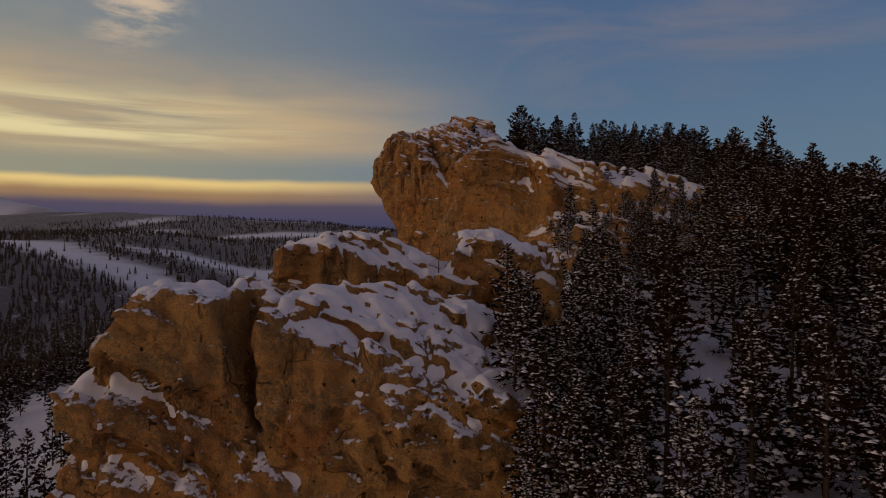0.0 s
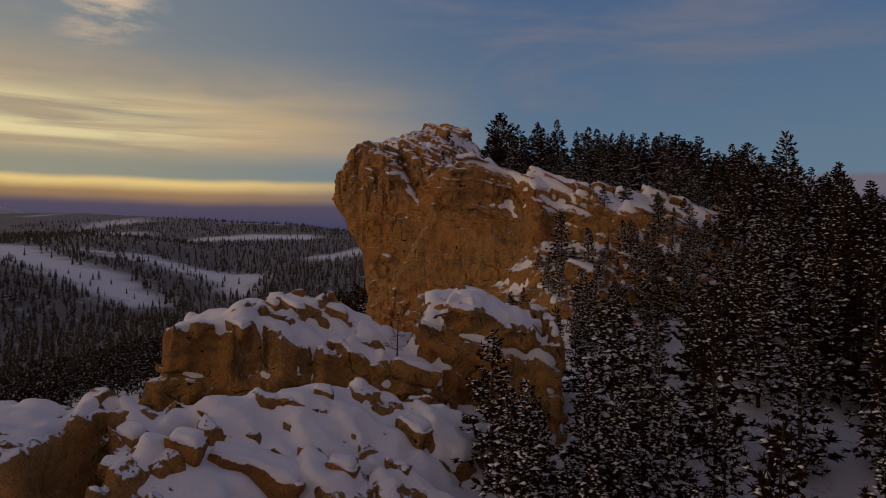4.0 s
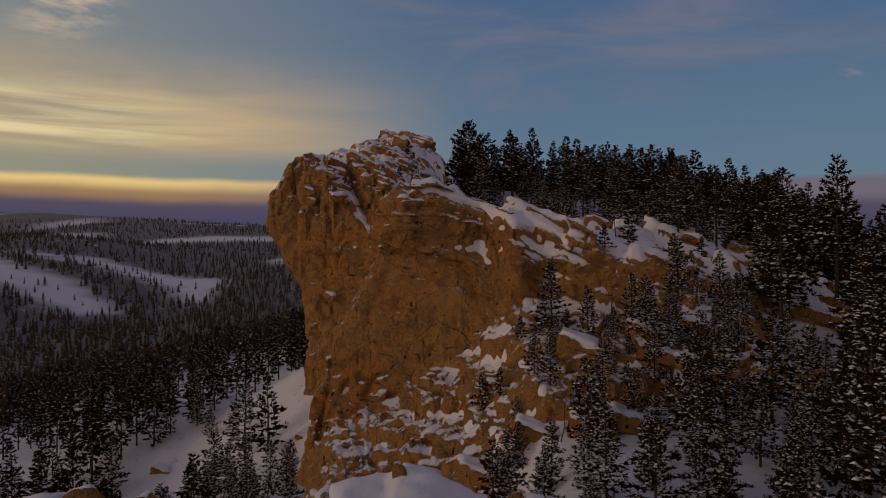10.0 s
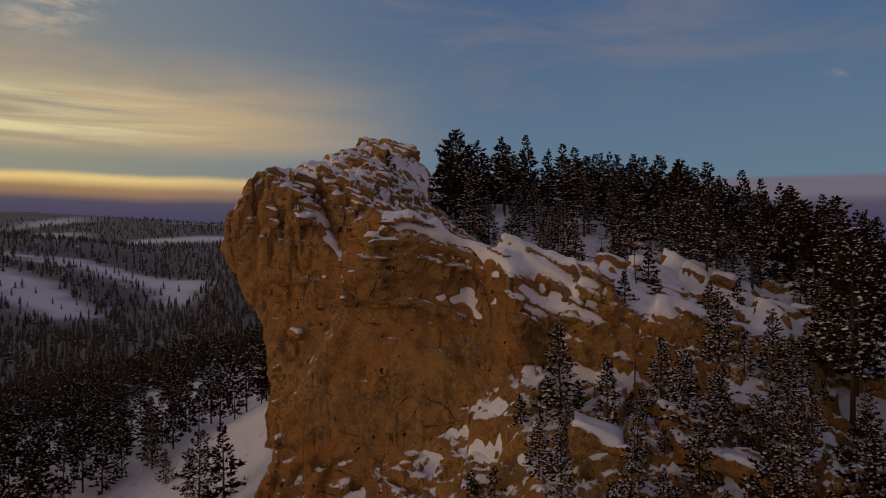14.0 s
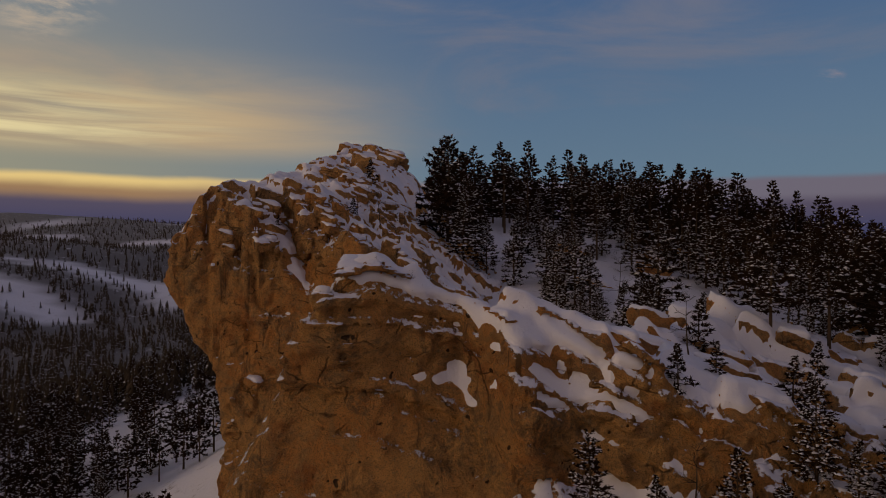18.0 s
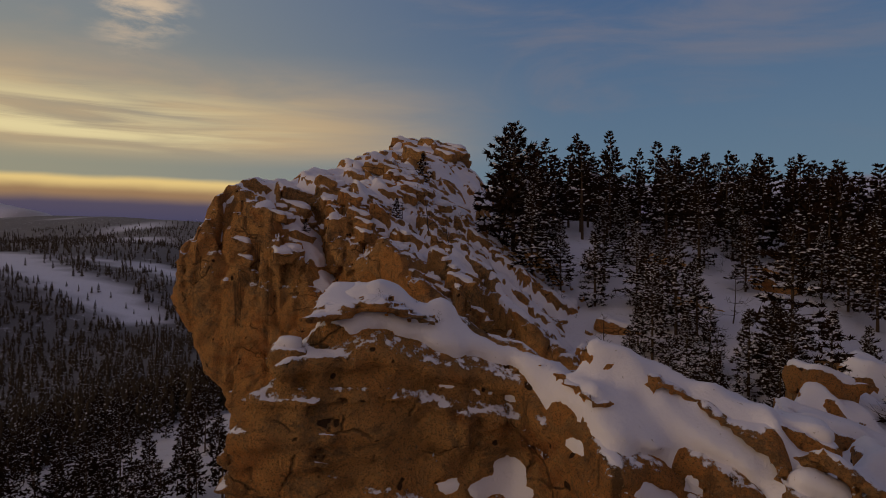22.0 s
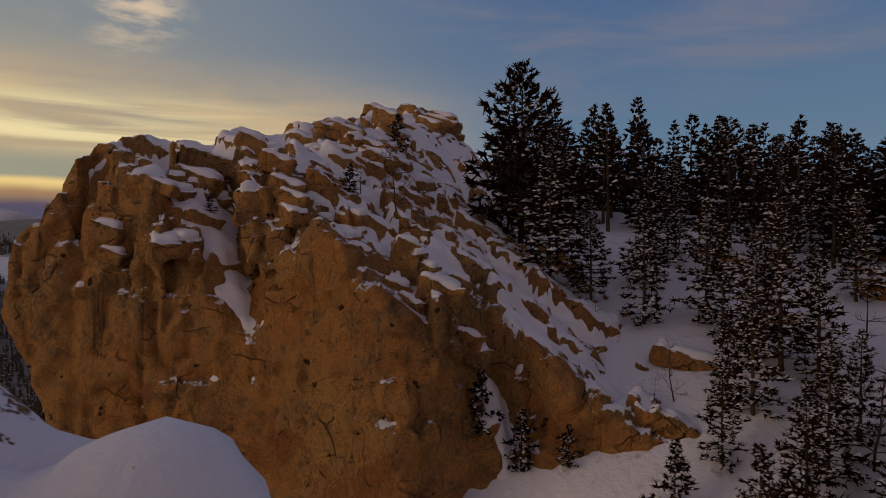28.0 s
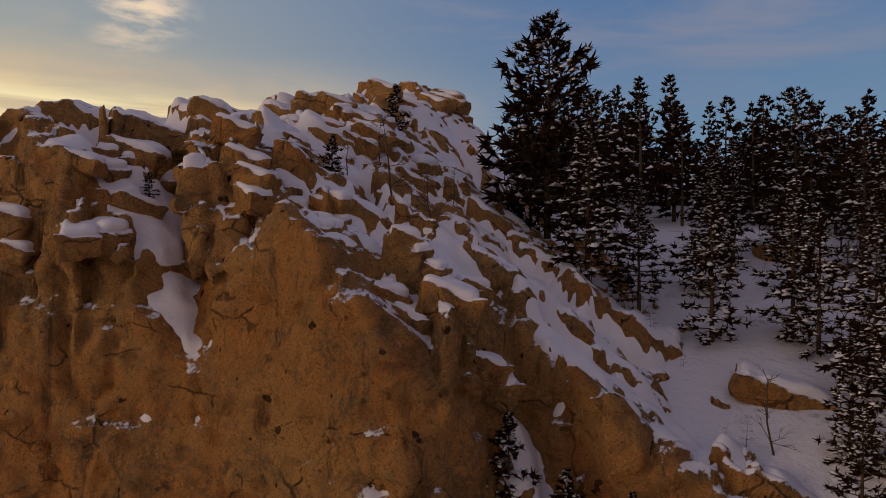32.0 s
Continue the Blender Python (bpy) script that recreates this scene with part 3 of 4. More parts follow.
def field_d(X, Y, Z):
    top = (Z - (56.2 - 0.37 * (X + 6) + 0.42 * (Y - 61)) - blocks(X, Y, 5.0, 2.6, -0.35, 30, 0.9, tilt=0.8)) / 1.14
    bed = beds(top, 2.2, 1.6, X, Y, Z) + beds(top + 3, 0.8, 0.6, X, Y, Z)
    cap = Z - 57.0 - 0.05 * (Y - 52) - blocks(X, Y, 6.0, 5.0, 0.2, 33, 0.8, tilt=0.8)
    front = 48.6 - Y + bed - 0.25 * np.maximum(0, 44 - Z)
    left = (-29 + 0.75 * np.maximum(0, Z - 48) - X) + bed
    notch = 0.9 - np.abs(X + 14.6 + 0.2 * (Z - 50)) - 0.5 * np.maximum(0, Y - 53) - 0.12 * np.maximum(0, 54 - Z)
    return smax(top, cap, front, left, notch, Y - 57.5 - np.clip(0.55 * (X + 14), 0, 6) - 0.4 * (56 - Z), X - 8 + 0 * Z, k=0.8)


def field_c(X, Y, Z):
    top = (Z - (55.4 - 0.35 * (X + 6) + 0.42 * (Y - 61)) - blocks(X, Y, 4.6, 2.8, -0.35, 36, 1.2, 1.0, tilt=1.2)) / 1.14
    bed = beds(top, 2.4, 1.0, X, Y, Z) + beds(top + 3, 0.8, 0.5, X, Y, Z)
    front = 65.5 + 0.17 * (X + 12) - Y + bed - 0.2 * np.maximum(0, 52 - Z)
    left = (-18.6 + 0.35 * np.maximum(0, Z - 53) - X) + bed
    crown = (Z - (60.1 + 0.36 * (X + 11)) - blocks(X, Y, 4.0, 3.2, 0.3, 39, 0.8, tilt=0.8)) / 1.08
    return smax(top, front, left, crown, (Y - 75 - 0.5 * (59 - Z)) / 1.1, X - 4.5 + 0 * Z, k=0.7)


def field_c2(X, Y, Z):
    top = (Z - (60.9 - 0.16 * (X - 2) - 0.03 * np.maximum(X - 7, 0) ** 2 + 0.30 * (Y - 73)) - blocks(X, Y, 3.6, 2.6, -0.3, 44, 0.9, tilt=0.9)) / 1.1
    bed = beds(top, 1.8, 1.0, X, Y, Z)
    front = 69.8 + 0.1 * X - Y + bed - 0.2 * np.maximum(0, 54 - Z)
    return smax(top, front, 0.6 - X + bed, (Y - 76 - 0.5 * (59 - Z)) / 1.1, X - 13 + 0 * Z, k=0.7)


outcrop("sandstone_tower", "tan sandstone tower with an overhanging prow and snowy ledges", field_b, ((-24, 42), (158, 203), (44, 97)), 0.28, (4, 0.64, 0.24), 0.75, hold_b)
outcrop("sandstone_crest", "broken sandstone crest with snow-capped slabs", field_b, ((-16, 40), (200.5, 280), (74, 108)), 0.55, (2, 0.62, 0.2), 0.8)
outcrop("sandstone_fin", "tall tan sandstone fin with a smooth snow-covered back", field_a, ((-8, 62), (104, 143), (44, 85)), 0.26, (4, 0.48, 0.20), lambda X, Y, Z: (0.75 + 0.35 * sig((58 - Z) / 2)) * (1 - 0.7 * sig((Z - 76.0) * 1.5) * sig((Y - 124.8 + 0.3 * (X - 9)) * 1.5)) * (1 - 0.35 * sig((73 - Z) / 2) * sig((Z - 56) / 2) * sig((16 - X) / 2)),
        lambda x, y: 0.68 * sig((np.interp(x, (5, 8, 12.8, 15.8, 17.4, 18.8, 26), (125.2, 125.6, 126.0, 126.4, 124.8, 122.0, 120.2)) - y) * 2.5) + 0.6 * sig((6.8 - x) * 1.5))
outcrop("sandstone_ledge", "low tan sandstone cliff under deep snow", field_d, ((-34, 11), (43, 70), (32, 60)), 0.25, (4, 0.62, 0.2), 0.75, lambda x, y: 0.62 * sig((51.0 - y) * 1.5) + 0 * x)
outcrop("sandstone_ledge", "snow-capped sandstone blocks in stepped layers", field_c, ((-25, 6), (61, 84), (42, 65)), 0.25, (4, 0.58, 0.18))
outcrop("sandstone_ledge", "small snow-capped sandstone outcrop among pines", field_c2, ((-3, 17), (67, 84), (44, 64)), 0.25, (4, 0.52, 0.18))


# ---- loose slabs and boulders ----
def slab_field(a, b, c, dip, seed):
    cd, sd = math.cos(dip), math.sin(dip)

    def field(X, Y, Z):
        u, w = X * cd - Z * sd, X * sd + Z * cd
        v = Y + 0 * Z
        q = [np.abs(u) - a + 0.22 * vnoise(X + seed * 7, Y, Z, 1.6), np.abs(v) - b + 0.22 * vnoise(X, Y + seed * 5, Z, 1.5), np.abs(w) - c + 0.14 * vnoise(X, Y, Z + seed, 1.0)]
        return smax(*q, k=0.22)
    return field


SLABS = []
for i, (a, b, c, dip) in enumerate(((1.4, 1.0, 0.65, 0.36), (2.1, 1.3, 0.75, 0.34), (1.1, 0.9, 0.75, 0.32), (3.0, 1.4, 0.70, 0.33), (0.9, 0.7, 0.6, 0.28), (1.7, 1.4, 0.95, 0.35))):
    r, h = math.hypot(a, c) + 1.0, c + a * math.sin(dip) + 1.2
    SLABS.append(solid(slab_field(a, b, c, dip, i + 1), ((-r, r), (-b - 0.9, b + 0.9), (-h, h)), 0.20, (3, 0.32, 0.08), 0.30, False)[:2])


def slab(kind, x, y, turn, scale=1.0, lift=0.0, group="slabs on the crest"):
    """A loose slab that lies in the dip of the beds."""
    rock, cover = SLABS[kind]
    ob = tagged(new("rock_slab", rock), "tilted tan sandstone slab capped with snow", "boulder", group)
    ob.matrix_basis = pose(x, y, surface(x, y) + lift, 0, 0, turn)
    ob.scale = (scale,) * 3
    cap = new("snow_cap", cover)
    cap.parent = ob
    return ob


random.seed(4)
for i in range(64):
    y = random.uniform(171.0, 200)
    lo = -13 + 0.75 * (y - 173) if y < 190 else 1 + 0.35 * (y - 190)
    x = random.uniform(lo, lo + 9 + 0.1 * (y - 170))
    slab(random.choice((0, 0, 1, 2, 2, 4, 5)), x, y, random.uniform(-70, 40), random.uniform(0.6, 1.15), random.uniform(-0.6, -0.15))
for i in range(34):
    t = random.random()
    slab(random.choice((0, 2, 2, 4, 5, 5)), 1.0 + 15.5 * t + random.uniform(-1.2, 1.2), 174.0 - 7.0 * t + random.uniform(-1.0, 3.2), random.uniform(-60, 30), random.uniform(0.55, 1.0), random.uniform(-0.55, -0.1), "blocks along the rim")
for i in range(22):
    t = random.random()
    slab(random.choice((1, 3, 3, 5)), 2 + 13 * t + random.uniform(-1, 3), 186 + 44 * t, random.uniform(-30, 10), random.uniform(0.8, 1.3), random.uniform(-0.5, -0.1))
for x, y, k, s in ((31.5, 129.3, 3, 1.0), (41.3, 122, 5, 1.2), (44, 131, 3, 1.0), (36, 127, 1, 1.1), (27, 124, 0, 1.1), (48.5, 127, 5, 1.2), (52, 124, 3, 1.1), (24, 128.5, 1, 0.8), (38.5, 131.5, 1, 1.0),
                   (46.5, 134, 0, 1.2), (55, 130, 1, 1.3), (6.2, 125.6, 4, 1.1), (19.7, 129.2, 5, 1.05), (34.7, 134.4, 5, 1.5), (32.5, 132.2, 5, 0.9)):
    slab(k, x, y, random.uniform(-25, 10), s, -0.1, "slabs along the fin")
for i in range(34):
    x, y = random.uniform(-19, 1), random.uniform(50, 75)
    slab(random.choice((0, 1, 2, 2, 4, 5)), x, y, random.uniform(-35, 15), random.uniform(0.6, 1.1), random.uniform(-0.4, 0.0), "slabs on the low ledges")
for x, y in ((33, 172), (44, 178), (56, 186), (60, 195), (46, 196), (70, 205), (50, 160), (34, 108), (46, 112), (54, 118), (28, 104), (50, 100), (-30, 165), (-38, 178), (-24, 150), (-45, 196), (-33, 140), (-18, 132), (-14, 122),
             (27, 114), (31, 112), (34, 115.5), (24, 112), (8, 110), (13, 108), (18, 107), (23, 105), (3, 114)):
    slab(random.choice((1, 3, 3, 5)), x, y, random.uniform(-30, 10), random.uniform(1.0, 1.7), -0.55, "ledges in the snow slope")


# ---- trees ----
def tube(p0, p1, r0, r1, sides, V, F):
    """A tapered stem from p0 to p1."""
    p0, p1 = np.array(p0, float), np.array(p1, float)
    d = p1 - p0
    a = np.cross(d, (0.3, 0.9, 0.2))
    a /= np.linalg.norm(a) + 1e-9
    b = np.cross(d, a)
    b /= np.linalg.norm(b) + 1e-9
    base = len(V)
    for p, r in ((p0, r0), (p1, r1)):
        for i in range(sides):
            t = 2 * math.pi * i / sides
            V.append(p + r * (math.cos(t) * a + math.sin(t) * b))
    for i in range(sides):
        j = (i + 1) % sides
        F.append((base + i, base + j, base + sides + j))
        F.append((base + i, base + sides + j, base + sides + i))


LUMP = np.array([(1, 0, 0), (0, 1, 0), (-1, 0, 0), (0, -1, 0), (0, 0, 1)], float)
LUMP_F = ((0, 1, 4), (1, 2, 4), (2, 3, 4), (3, 0, 4), (2, 1, 0), (3, 2, 0))


def pine_parts(seed, H, spread, bare, whorl, tufts, blades, snowy, tall=1.0, wide=0.20, boughs=True, taper=0.80):
    """Vertices and triangles of trunk, crown and snow of one pine."""
    r = random.Random(seed)
    tv, tf, cv, cf, sv, sf = [], [], [], [], [], []
    lean = (r.uniform(-0.02, 0.02) * H, r.uniform(-0.02, 0.02) * H)
    axis = lambda z: np.array((lean[0] * (z / H) ** 2, lean[1] * (z / H) ** 2, z))
    R = 0.013 * H + 0.05
    for i in range(4):
        a, b = H * i / 4, H * (i + 1) / 4
        tube(axis(a) - np.array((0, 0, 0.6 if i == 0 else 0)), axis(b), R * (1 - 0.24 * i), R * (1 - 0.24 * (i + 1)) + 0.01, 6, tv, tf)
    z = bare * H
    gap = r.random() * 6.28
    while z < H * 0.985:
        t = (z - bare * H) / (H * (1 - bare))
        prof = (min(1.0, 0.6 + 2.5 * t) * (1 - t) ** taper + 0.03)
        n = 4 if t < 0.85 else 3
        for i in range(n):
            ang = gap + i * 6.283 / n + r.uniform(-0.5, 0.5)
            L = 1.12 * spread * prof * r.uniform(0.55, 1.15)
            if r.random() < 0.10:
                continue
            rise = -0.22 + 0.75 * t + r.uniform(-0.12, 0.12)
            out = np.array((math.cos(ang), math.sin(ang), rise))
            side = np.array((-math.sin(ang), math.cos(ang), 0))
            p0 = axis(z)
            tip = p0 + out * L + np.array((0, 0, 0.12 * L))
            if boughs:
                tube(p0, p0 + (tip - p0) * 0.92, 0.03 + 0.012 * L, 0.012, 3, tv, tf)
            for q in range(tufts):
                s = (0.34 + 0.66 * (q + r.random() * 0.7) / tufts)
                c = p0 + (tip - p0) * s + side * r.uniform(-0.33, 0.33) * L * (1.1 - 0.5 * s) + np.array((0, 0, r.uniform(-0.08, 0.12)))
                size = (0.22 + 0.13 * L) * r.uniform(0.75, 1.3) * tall
                for _ in range(blades):
                    d = np.array((r.gauss(0, 0.65), r.gauss(0, 0.65), r.gauss(0.18, 0.5))) + 0.75 * out
                    d *= size * r.uniform(0.66, 1.30) / (np.linalg.norm(d) + 1e-6)
                    w = np.cross(d, (r.gauss(0, 1), r.gauss(0, 1), r.gauss(0, 1)))
                    w *= wide * size / (np.linalg.norm(w) + 1e-6)
                    b0 = len(cv)
                    m = c - d * 0.30
                    cv.extend((m + w, m - w, c + d))
                    cf.append((b0, b0 + 1, b0 + 2))
                for _ in range(2):
                    if r.random() > snowy * (0.55 + 0.65 * (1 - t)):
                        continue
                    m = r.uniform(0.32, 0.72) * size
                    b0 = len(sv)
                    turn = ang + r.uniform(-0.9, 0.9)
                    e = c + np.array((r.gauss(0, 0.32), r.gauss(0, 0.32), r.gauss(0.05, 0.12))) * size
                    for k in LUMP:
                        k = k * np.array((m, m * 0.75, m * 0.36)) * (r.uniform(0.7, 1.3))
                        sv.append(e + np.array((k[0] * math.cos(turn) - k[1] * math.sin(turn), k[0] * math.sin(turn) + k[1] * math.cos(turn), k[2] + 0.12 * size - 0.20 * abs(k[0]))))
                    sf.extend(tuple(b0 + w for w in f) for f in LUMP_F)
        z += whorl * r.uniform(0.7, 1.3) * (1 - 0.35 * t)
        gap += 2.4
    return [(np.array(v), np.array(f)) for v, f in ((tv, tf), (cv, cf), (sv, sf))]


def pine_thing(seed, H, spread, bare, snowy, name="pine_tree", label="", whorl=0.62, taper=0.80):
    parts = pine_parts(seed, H, spread, bare, whorl, 4, 10, snowy, 1.0, 0.23, taper=taper)
    root = tagged(new(name), label, "tree", "pines on the slope")
    for nm, (v, f), mat in zip(("trunk", "crown", "snow_load"), parts, (BARK, NEEDLE, SNOW)):
        if len(v):
            o = new(nm, mesh_of(nm, v, f, mat, smooth=nm != "crown"))
            o.parent = crown if nm == "snow_load" else root
            if nm == "crown":
                crown = o
            if nm == "snow_load":
                o["kind"] = "stuff"
    return root


PROTO = [
    pine_thing(1, 17.0, 4.6, 0.16, 0.45, label="tall dark ponderosa pine dusted with snow", taper=0.62),
    pine_thing(2, 15.0, 4.0, 0.10, 0.65, label="dark pine with snow-laden boughs"),
    pine_thing(3, 13.0, 3.2, 0.07, 0.75, label="conical pine with snow-laden boughs"),
    pine_thing(4, 18.5, 3.8, 0.32, 0.35, label="tall dark pine with a bare lower trunk"),
    pine_thing(5, 10.5, 2.7, 0.06, 0.70, label="young conical pine with snow on its boughs"),
    pine_thing(6, 15.5, 5.6, 0.10, 0.30, label="broad round-topped dark ponderosa pine", whorl=0.5, taper=0.66),
    pine_thing(8, 5.0, 1.7, 0.10, 0.45, label="small pine growing from the rocks", whorl=0.45),
]
USED = [False] * len(PROTO)
PLACED = []


def plant(kind, x, y, scale=1.0, sink=0.25, turn=None):
    """One pine of that kind, standing at a place; on the high rocks only the small kind grows."""
    if kind != 6 and surface(x, y) > float(land(x, y)) + 6:
        return
    m = pose(x, y, surface(x, y) - sink, 0, 0, random.uniform(0, 360) if turn is None else turn) @ Matrix.Scale(scale, 4)
    if USED[kind]:
        ob = copy_thing(PROTO[kind], m)
        ob.scale = (scale,) * 3
    else:
        USED[kind] = True
        PROTO[kind].matrix_basis = m
    PLACED.append((x, y))


def scatter(n, xr, yr, apart, ok, tries=40):
    """Random places in a box that keep their distance."""
    out = []
    for _ in range(n * tries):
        if len(out) >= n:
            break
        x, y = random.uniform(*xr), random.uniform(*yr)
        if not ok(x, y):
            continue
        if all((x - a) ** 2 + (y - b) ** 2 > apart * apart for a, b in PLACED):
            PLACED.append((x, y))
            out.append((x, y))
    for p in out:
        PLACED.remove(p)
    return out


def clump(x, y, size, k):
    return float(vnoise(np.array([x]), np.array([y]), np.array([k]), size)[0])


# the great pine and its neighbours by the tower
for kind, x, y, s in ((5, 22.0, 187.5, 1.15), (1, 23.6, 180.5, 0.80), (2, 18.6, 184.5, 0.62), (0, 25.0, 185, 0.66), (3, 21.0, 190, 0.55), (1, 27.5, 182, 0.62),
                      (4, 31.0, 178.2, 0.9), (4, 36.5, 176, 0.85), (2, 34.2, 166, 0.70), (4, 39.5, 168, 0.9), (0, 62, 218, 0.88), (3, 48, 190, 0.75), (4, 27.0, 190.5, 0.8), (1, 38, 170, 0.8), (0, 47, 163, 0.85), (1, 35.5, 160, 0.55), (4, 40, 157, 0.8), (4, 30, 156, 0.7), (1, 34, 186, 0.75), (2, 36, 178, 0.8), (1, 37, 171.5, 0.65), (4, 31, 163, 0.6), (6, 27.5, 161, 0.9), (4, 33, 167, 0.6),
                      (1, -41.5, 211.6, 0.73), (0, -24.1, 182.0, 0.9), (1, -36, 203, 0.5), (4, -29.5, 196, 0.7)):
    plant(kind, x, y, s)
for x, y in ((31, 147), (34.5, 151), (38, 147.5), (41.5, 152.5), (36.5, 155.5), (44.5, 147), (29.5, 151.5), (47.5, 152), (33, 157.5), (43, 158.5), (27, 147.5), (38.5, 162)):
    plant(random.choice((0, 1, 1, 2, 5)), x, y, random.uniform(0.46, 0.60))
# tall pines where the slope turns away
for kind, x, y, s in ((3, 47, 113.5, 0.9), (0, 50, 117, 0.85), (0, 68, 154, 0.9), (5, 60, 140, 0.8), (0, 56, 128, 0.85), (3, 64, 146, 0.9), (1, 53, 108, 0.9), (0, 72, 160, 0.9), (5, 66, 133, 0.85), (3, 58, 120, 0.95), (0, 75, 147, 0.95),
                      (0, 62, 112, 0.95), (5, 57, 103, 0.95), (3, 66, 120, 1.0), (0, 71, 128, 1.0), (5, 52, 98, 0.9), (0, 60, 95, 1.0), (3, 68, 106, 1.0), (0, 46, 88, 0.95), (5, 40, 74, 0.95), (0, 50, 82, 1.0)):
    plant(kind, x, y, s)
# small pines on the ledges
for x, y, s in ((17.1, 166.6, 0.85), (19.6, 166.4, 0.8), (22.5, 165.6, 0.55), (14.4, 114.6, 0.8), (16.2, 113.6, 0.6), (30.0, 121.5, 0.7), (34.0, 124.0, 0.55), (38.5, 122.0, 0.8),
                (27.0, 118.0, 0.5), (43.0, 126.5, 0.6), (-3.6, 176.0, 0.35), (46.0, 130.0, 0.7), (36.5, 131.5, 0.9), (33.5, 133.0, 0.8), (6.9, 178.5, 0.55), (9.4, 199.0, 0.9)):
    plant(6, x, y, s)
patch = lambda x, y: math.hypot((x + 34 - 0.25 * (y - 195)) / 18, (y - 194) / 33) < 1      # open snow below the tower
rightwood = lambda x, y: x > 4.0 + 0.10 * (y - 40) + 2 * clump(x, y, 9, 2) and not (0 < x < 16 and 68 < y < 86) and x < 8 + 0.85 * (y + 30)
LATER = []
for x, y in scatter(9, (36, 62), (180, 206), 4.2, lambda x, y: True):
    plant(random.choice((1, 2, 4, 4)), x, y, random.uniform(0.6, 0.85))
for x, y in scatter(100, (3, 64), (30, 96), 3.3, rightwood):
    low = y > 72 and x < 0.6 * (y - 36) + 2
    plant(random.choice((0, 1, 1, 2, 2, 3)), x, y, random.uniform(0.36, 0.52) if low else random.uniform(0.72, 0.98) if x > 13 else random.uniform(0.58, 0.74))
for x, y in scatter(46, (13, 46), (84, 118), 3.0, lambda x, y: y < 112.5 and x > 12 + 0.25 * (y - 90)):
    plant(random.choice((0, 1, 2, 4, 6)), x, y, random.uniform(0.36, 0.60) * (0.75 if y > 102 else 1.0))
for x, y in scatter(46, (44, 90), (80, 130), 3.3, lambda x, y: y < 106 or x > 61):
    if x < 60:
        plant(random.choice((0, 1, 3, 3, 5)), x, y, random.uniform(0.7, 0.95))
    else:
        LATER.append((x, y))
        PLACED.append((x, y))
for x, y in scatter(28, (44, 85), (135, 185), 4.5, lambda x, y: clump(x, y, 14, 6) > -0.2):
    plant(random.choice((0, 1, 3, 3, 4)), x, y, random.uniform(0.6, 0.85))
for x, y in scatter(95, (18, 100), (186, 240), 3.5, lambda x, y: x > 17 + 0.09 * (y - 186) and clump(x, y, 12, 4) > -0.35):
    if y < 202 and x < 58:
        kind, size = random.choice((0, 1, 2, 3, 3, 5)), random.uniform(0.76, 1.02)
        # only low trees at the edge of the rock
        edge = x < 21.5 + 0.09 * (y - 186)
        plant(4 if edge else kind, x, y, 0.62 * size if edge else size)
    elif x > 25 + 0.12 * (y - 186):
        LATER.append((x, y))
        PLACED.append((x, y))
for x, y in ((-16.5, 146), (-56, 231), (-24, 158), (-53, 190), (-20, 138), (-33, 150)):
    plant(random.choice((0, 1, 2)), x, y, random.uniform(0.62, 0.8))
for x, y in scatter(26, (-34, -9), (112, 176), 3.4, lambda x, y: x < -8 - 0.05 * (y - 112) - 14 * (y > 154) and not patch(x, y)):
    plant(random.choice((1, 2, 4, 4)), x, y, random.uniform(0.5, 0.78))
for x, y in scatter(46, (-75, -10), (178, 245), 3.6, lambda x, y: x < -25 + 0.3 * (y - 178) and not patch(x, y)):
    LATER.append((x, y))
    PLACED.append((x, y))
for x, y in scatter(20, (2.5, 15), (30, 62), 2.9, lambda x, y: x > 3.2 + 0.08 * (y - 30)):
    plant(random.choice((1, 1, 2)), x, y, random.uniform(0.58, 0.78))
for x, y in scatter(34, (-95, -14), (95, 260), 4.5, lambda x, y: clump(x, y, 18, 9) > 0.05 and not patch(x, y)):
    LATER.append((x, y))
    PLACED.append((x, y))


# ---- bare shrubs and dead trees ----
def bare_thing(seed, H, label):
    """A leafless little tree: a forked stem and many fine twigs."""
    r = random.Random(seed)
    V, F, W, G = [], [], [], []

    def grow(p, d, L, rad, depth, v, f):
        q = p + d * L
        tube(p, q, rad, rad * 0.62, 4 if depth < 2 else 3, v, f)
        if depth >= 4:
            return
        for _ in range(3 if depth < 3 else 2):
            e = d + np.array((r.gauss(0, 0.55), r.gauss(0, 0.55), r.gauss(0.12, 0.3)))
            e /= np.linalg.norm(e)
            s = r.uniform(0.45, 1.0)
            grow(p + d * L * s, e, L * r.uniform(0.55, 0.8), rad * 0.55, depth + 1, W, G)

    p = np.array((0.0, 0.0, -0.3))
    for i in range(4):
        d = np.array((r.gauss(0, 0.10), r.gauss(0, 0.10), 1.0))
        tube(p, p + d * H * 0.22, 0.075 * H / 5 * (1 - 0.2 * i), 0.075 * H / 5 * (1 - 0.2 * (i + 1)), 5, V, F)
        p = p + d * H * 0.22
        for _ in range(3):
            e = np.array((r.gauss(0, 1), r.gauss(0, 1), r.uniform(0.0, 0.9)))
            grow(p, e / np.linalg.norm(e), H * 0.19 * (1.15 - 0.18 * i), 0.026 * H / 5, 2, W, G)
    root = tagged(new("bare_tree"), label, "tree", "bare trees on the rocks")
    new("trunk", mesh_of("trunk", V, F, TWIG)).parent = root
    o = new("branchwork", mesh_of("branchwork", W, G, TWIG))
    o.parent = root
    o["kind"] = "stuff"
    return root


